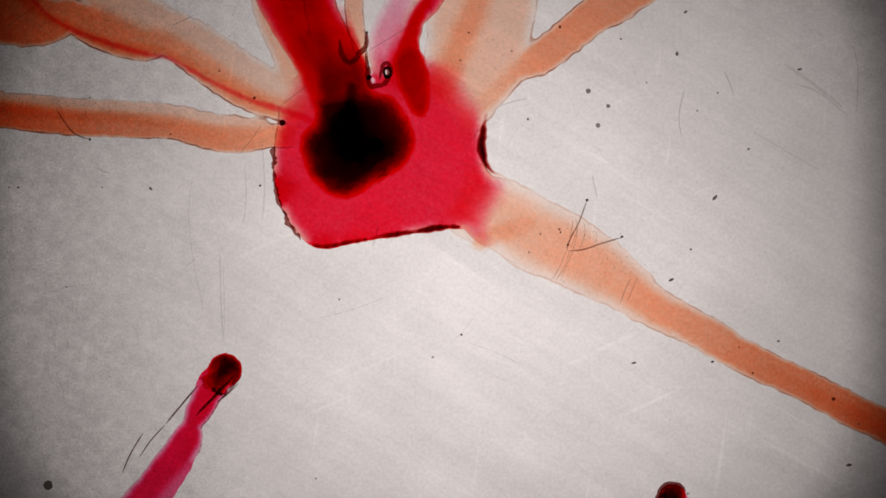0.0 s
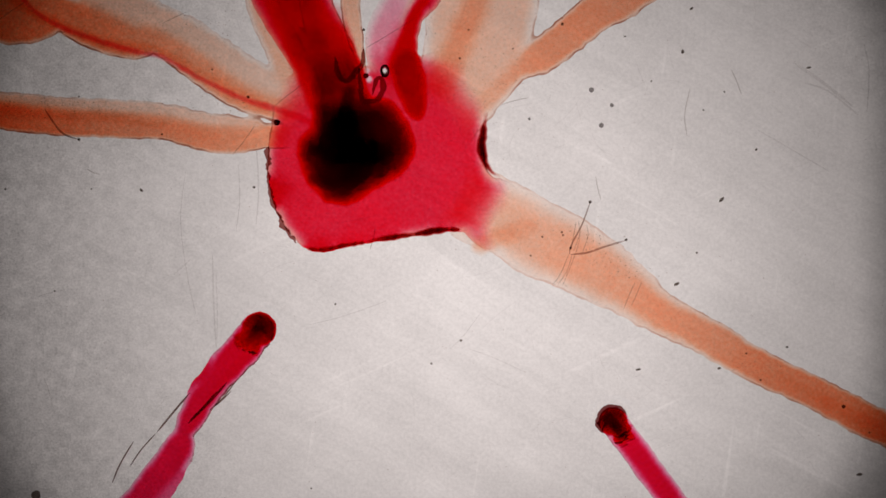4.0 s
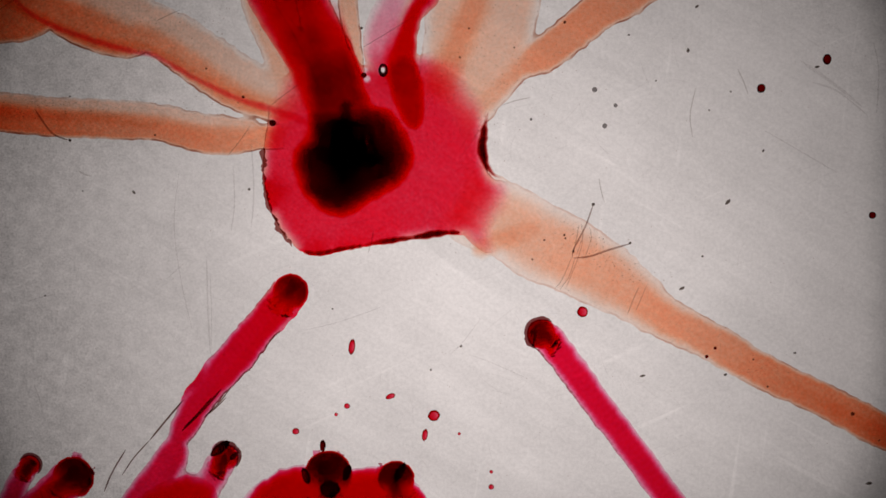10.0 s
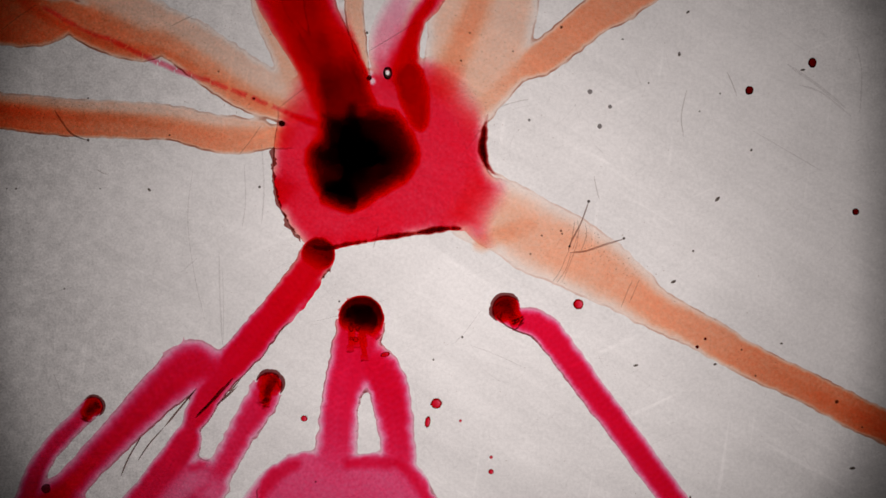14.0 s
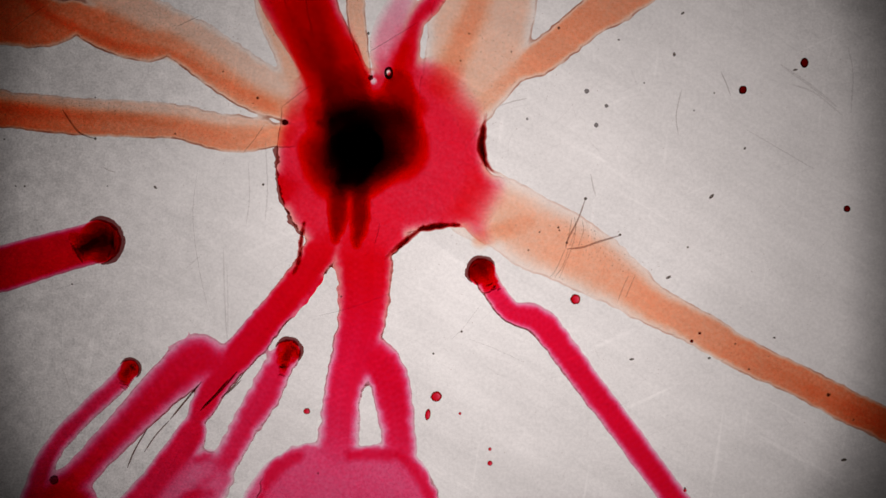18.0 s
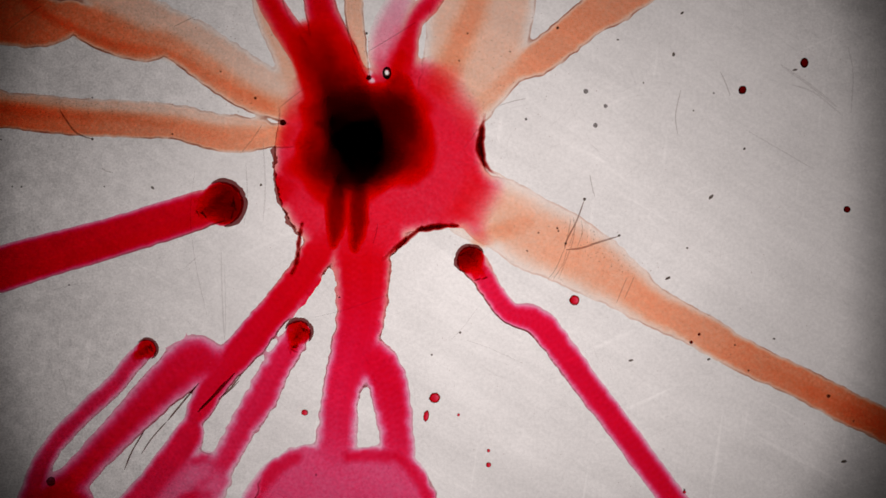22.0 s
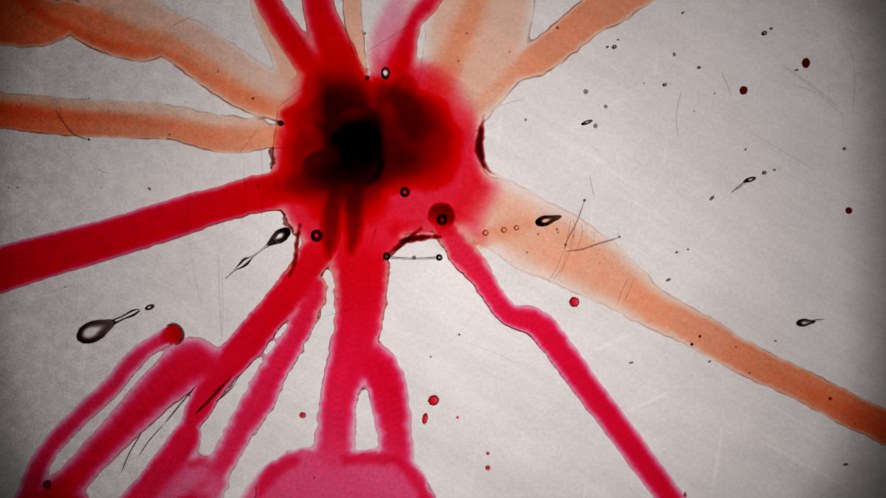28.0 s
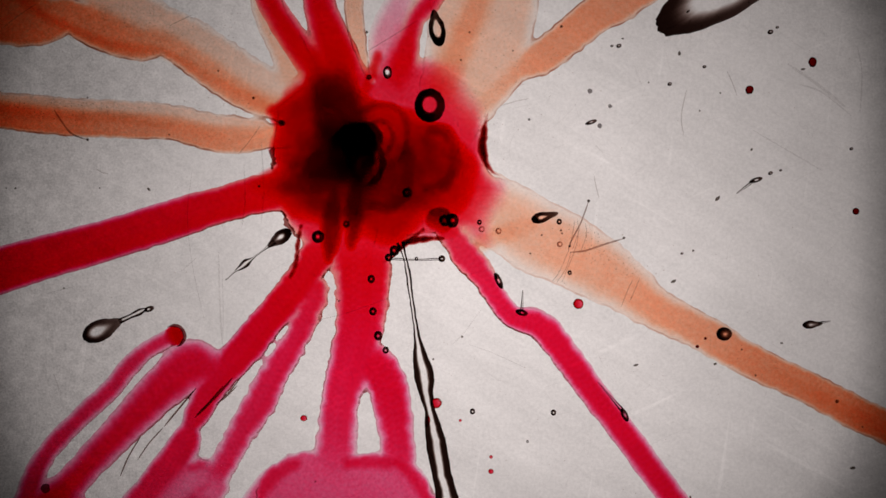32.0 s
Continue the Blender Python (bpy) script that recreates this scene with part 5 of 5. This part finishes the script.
def grit():
    """Fine dust all over the sheet and in the wet banks."""
    rng = random.Random(8)
    bm = bmesh.new()
    spots = [(rng.uniform(-40, 1620), rng.uniform(-40, 940), rng.uniform(0.35, 0.95)) for _ in range(420)]
    spots += [(rng.gauss(900, 60), rng.gauss(130, 60), rng.uniform(0.4, 1.0)) for _ in range(90)]
    spots += [(990 + k * 150 + rng.gauss(0, 20), 385 + k * 100 + rng.gauss(0, 14), rng.uniform(0.6, 1.3)) for k in (rng.random() for _ in range(70))]
    spots += [(rng.uniform(0, 470), 176 + 0.06 * rng.uniform(0, 470) + rng.gauss(0, 5), rng.uniform(0.6, 1.2)) for _ in range(90)]
    spots += [(rng.gauss(300, 70), rng.gauss(52, 16), rng.uniform(0.6, 1.2)) for _ in range(80)]
    spots += [(rng.gauss(810, 45), rng.gauss(215, 70), rng.uniform(0.4, 1.0)) for _ in range(120)]
    spots += [(rng.uniform(500, 860), rng.uniform(130, 420), rng.uniform(0.4, 0.8)) for _ in range(80)]
    for x, y, r in spots:
        c = plan(x, y, 0.26)
        vs = [bm.verts.new(c + Vector((math.cos(a) * r * U * 1.2, math.sin(a) * r * U, 0))) for a in (0, 1.3, 2.5, 3.8, 5.1)]
        top = bm.verts.new(c + Vector((0, 0, r * U * 0.6)))
        for k in range(5):
            bm.faces.new((vs[k], vs[(k + 1) % 5], top))
    return bm


tagged(part("grit", grit(), HAIR), "fine dark grit strewn over the sheet", "grit", kind="stuff")

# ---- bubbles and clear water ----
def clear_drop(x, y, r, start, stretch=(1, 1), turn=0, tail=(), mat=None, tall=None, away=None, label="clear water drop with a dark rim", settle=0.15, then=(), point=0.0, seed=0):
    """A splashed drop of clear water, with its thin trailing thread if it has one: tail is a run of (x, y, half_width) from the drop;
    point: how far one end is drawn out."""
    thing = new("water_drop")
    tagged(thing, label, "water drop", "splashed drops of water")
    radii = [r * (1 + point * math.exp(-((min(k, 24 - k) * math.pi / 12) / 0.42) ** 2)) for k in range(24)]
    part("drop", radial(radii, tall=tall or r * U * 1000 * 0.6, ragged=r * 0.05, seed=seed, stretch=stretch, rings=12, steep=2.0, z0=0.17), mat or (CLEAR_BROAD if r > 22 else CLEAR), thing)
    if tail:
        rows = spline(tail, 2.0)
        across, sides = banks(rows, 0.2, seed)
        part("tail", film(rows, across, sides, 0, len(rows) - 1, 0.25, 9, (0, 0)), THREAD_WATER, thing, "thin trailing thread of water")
        thing.children[-1].location.z = 0.00016
    out_x = -160 if x < 500 else (1730 if x > 1100 else x)
    sx, sy = away or (out_x, y + 30 if out_x != x else 1010)
    m0, m1 = Matrix.Translation(plan(sx, sy)), Matrix.Translation(plan(x, y)) @ pose(0, 0, 0, 0, 0, turn)
    rows = [(0.0, m0), (start, m0), (start + settle, m1)] + [(t, Matrix.Translation(plan(px, py)) @ pose(0, 0, 0, 0, 0, turn)) for t, px, py in then]
    if rows[-1][0] < 32:
        rows.append((32.0, rows[-1][1]))
    KEYED.append((thing, rows))
    return thing


def bubble(x, y, r, stretch=(1, 1), rows=None, mat=None):
    ob = part("bubble", radial([r] * 8, tall=r * U * 900, ragged=0.4, seed=x, stretch=stretch, rings=8, steep=2.0, z0=0.17), mat or CLEAR)
    ob.location = plan(x, y)
    tagged(ob, "tiny clear bubble caught in the dye", "bubble", "bubbles")
    if rows:
        drift(ob, rows)
    return ob


bubble(688, 130, 9, (0.9, 1.25), mat=CLEAR_BROAD)
# beads and notch lines are coloured dark for light the meniscus bends aside
speck(656, 138, 6, MENISCUS, 1.0, 0, "dark meniscus bead at the tip of a dry gap", "bead", 81)
speck(505, 217, 7, MENISCUS, 1.1, 0, "dark meniscus bead at the tip of a dry gap", "bead", 82)
for pts, at, label in (([(604, 72), (608, 95), (617, 111), (628, 110), (640, 96), (650, 84), (652, 58)], (625, 95), "dark meniscus line of a dry notch in the dye"),
                       ([(650, 96), (654, 125), (657, 150), (668, 153), (682, 150), (692, 132), (689, 114), (680, 118), (674, 142)], (668, 130), "dark meniscus line of a hooked dry notch")):
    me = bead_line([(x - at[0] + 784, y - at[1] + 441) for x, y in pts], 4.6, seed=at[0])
    ob = tagged(part("notch_bank", me, MENISCUS), label, "notch bank")
    drift(ob, [(0, *at), (2.0, *at), (3.5, at[0], at[1] + 12), (5.5, 622, 225), (9, 628, 262), (16.5, 636, 276), (32, 638, 282)])

# drops that fall about 27.4 s and again about 27.7 s
clear_drop(1418, 566, 9, 27.25, (1.4, 0.8), 5, [(14, 0, 3), (22, -2, 2), (36, -3, 0.8)], point=0.8, mat=BROWN_WATER, label="small dark water drop with a pointed tail")
clear_drop(1325, 316, 6, 27.25, (2.0, 0.7), 18, [(-10, 2, 2.5), (-22, 6, 2), (-40, 12, 0.8)], label="small water drop with a thin tail")
for x, y, r in ((1350, 304, 3.5), (1368, 299, 2.2), (1490, 262, 3), (1176, 150, 3.5), (1236, 120, 3), (1088, 84, 4), (1350, 60, 4.5), (1362, 52, 2.6), (1197, 443, 2.2), (1076, 84, 2.4)):
    clear_drop(x, y, r, 27.3 if r != 4 else 27.6, (1.2, 0.9), 20, mat=BROWN_WATER, label="tiny splashed water drop", seed=x)
clear_drop(168, 587, 26, 27.65, (1.15, 0.72), 25, [(40, 0, 5), (60, 0, 4), (78, 0, 6), (92, 0, 2)], point=0.5, label="clear water drop with a drawn-out tail", then=[(28, 176, 582), (29, 183, 584), (32, 189, 577)], seed=3)
clear_drop(276, 539, 7, 27.65, (1.3, 0.7), 20, label="small clear water drop", seed=4)
clear_drop(505, 414, 15, 27.65, (1.3, 0.8), 215, [(14, 0, 5), (40, -1, 1.5), (62, -2, 2), (76, -2, 7), (88, -3, 5), (100, -3, 1.5), (122, -6, 1.0)], point=0.5, label="clear water drop with a beaded tail", seed=5)
for x, y, r in ((568, 414, 11), (722, 338, 9), (787, 386, 10), (690, 450, 7), (782, 452, 6)):
    clear_drop(x, y, r, 27.65, label="clear water drop lying in the dye", seed=x)
clear_drop(966, 391, 12, 27.4, (1.4, 0.8), 15, point=0.9, label="clear water drop with a pointed tail", then=[(28, 966, 388), (30, 960, 386), (32, 953, 381)], seed=6)
clear_drop(859, 413, 5.5, 27.65, mat=SOFT_WATER, label="clear water drop lying in the dye", then=[(28, 863, 409), (30, 857, 410), (31.1, 858, 408), (31.4, 851, 401)], seed=31)
clear_drop(892, 408, 5.5, 27.65, mat=SOFT_WATER, label="clear water drop lying in the dye", then=[(28, 895, 404), (30, 891, 401), (31.1, 891, 401), (31.4, 880, 404)], seed=32)
clear_drop(914, 404, 5, 27.65, mat=SOFT_WATER, label="clear water drop lying in the dye", then=[(28, 917, 400), (29, 932, 396), (30, 951, 389), (31.1, 951, 389), (31.4, 986, 427)], seed=33)
clear_drop(738, 452, 3.2, 27.65, (1, 1), 0, [(-46, 0, 2.2), (0, 2, 1.6), (46, 0, 2.2)], label="thin bridge of water across a dry bay", seed=7)
clear_drop(1040, 216, 6, 27.65, (1.8, 0.6), 20, mat=BROWN_WATER, label="smeared small water drop", seed=8)

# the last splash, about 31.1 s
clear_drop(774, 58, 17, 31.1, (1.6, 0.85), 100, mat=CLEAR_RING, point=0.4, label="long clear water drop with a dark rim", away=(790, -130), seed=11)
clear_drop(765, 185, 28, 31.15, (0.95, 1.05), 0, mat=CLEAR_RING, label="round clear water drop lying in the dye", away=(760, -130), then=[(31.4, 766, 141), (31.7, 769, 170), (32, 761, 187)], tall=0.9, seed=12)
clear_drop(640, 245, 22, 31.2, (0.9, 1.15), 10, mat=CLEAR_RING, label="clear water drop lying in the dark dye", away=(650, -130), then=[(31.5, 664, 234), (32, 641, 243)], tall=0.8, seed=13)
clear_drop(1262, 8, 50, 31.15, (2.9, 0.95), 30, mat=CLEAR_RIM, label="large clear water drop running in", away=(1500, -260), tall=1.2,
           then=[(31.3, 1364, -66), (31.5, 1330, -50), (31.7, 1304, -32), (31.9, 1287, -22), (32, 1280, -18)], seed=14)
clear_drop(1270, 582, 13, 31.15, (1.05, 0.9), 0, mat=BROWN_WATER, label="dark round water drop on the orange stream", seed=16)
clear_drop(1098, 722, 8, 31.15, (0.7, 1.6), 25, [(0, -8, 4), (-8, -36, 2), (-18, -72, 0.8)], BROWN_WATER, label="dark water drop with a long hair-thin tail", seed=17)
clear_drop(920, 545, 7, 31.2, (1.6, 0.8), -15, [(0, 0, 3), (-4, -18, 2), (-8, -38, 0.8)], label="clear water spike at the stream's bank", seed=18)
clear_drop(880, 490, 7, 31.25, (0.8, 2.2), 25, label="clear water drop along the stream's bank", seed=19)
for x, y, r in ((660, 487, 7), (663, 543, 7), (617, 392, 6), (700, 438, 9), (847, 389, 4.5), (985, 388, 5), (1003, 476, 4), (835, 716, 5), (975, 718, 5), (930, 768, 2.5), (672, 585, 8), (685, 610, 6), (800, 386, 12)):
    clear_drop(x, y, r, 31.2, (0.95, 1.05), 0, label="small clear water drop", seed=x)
jet = new("water_jet")
tagged(jet, "long clear thread of water with dark edges", "water jet")
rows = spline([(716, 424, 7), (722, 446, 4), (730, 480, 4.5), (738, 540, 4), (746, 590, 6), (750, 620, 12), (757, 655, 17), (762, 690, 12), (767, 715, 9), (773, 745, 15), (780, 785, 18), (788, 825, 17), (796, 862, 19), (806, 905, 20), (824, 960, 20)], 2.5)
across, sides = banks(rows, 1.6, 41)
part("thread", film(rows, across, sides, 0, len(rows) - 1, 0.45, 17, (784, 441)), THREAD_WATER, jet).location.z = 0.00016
KEYED.append((jet, [(0.0, Matrix.Translation(plan(870, 1010))), (31.1, Matrix.Translation(plan(870, 1010))), (31.2, Matrix.Translation(plan(790, 560))), (31.3, Matrix.Translation(plan(774, 446))), (31.6, Matrix.Translation(plan(778, 441))), (32.0, Matrix.Translation(plan(778, 440)))]))


def motions():
    for ob, rows in KEYED:
        walk(ob, rows)


motions()
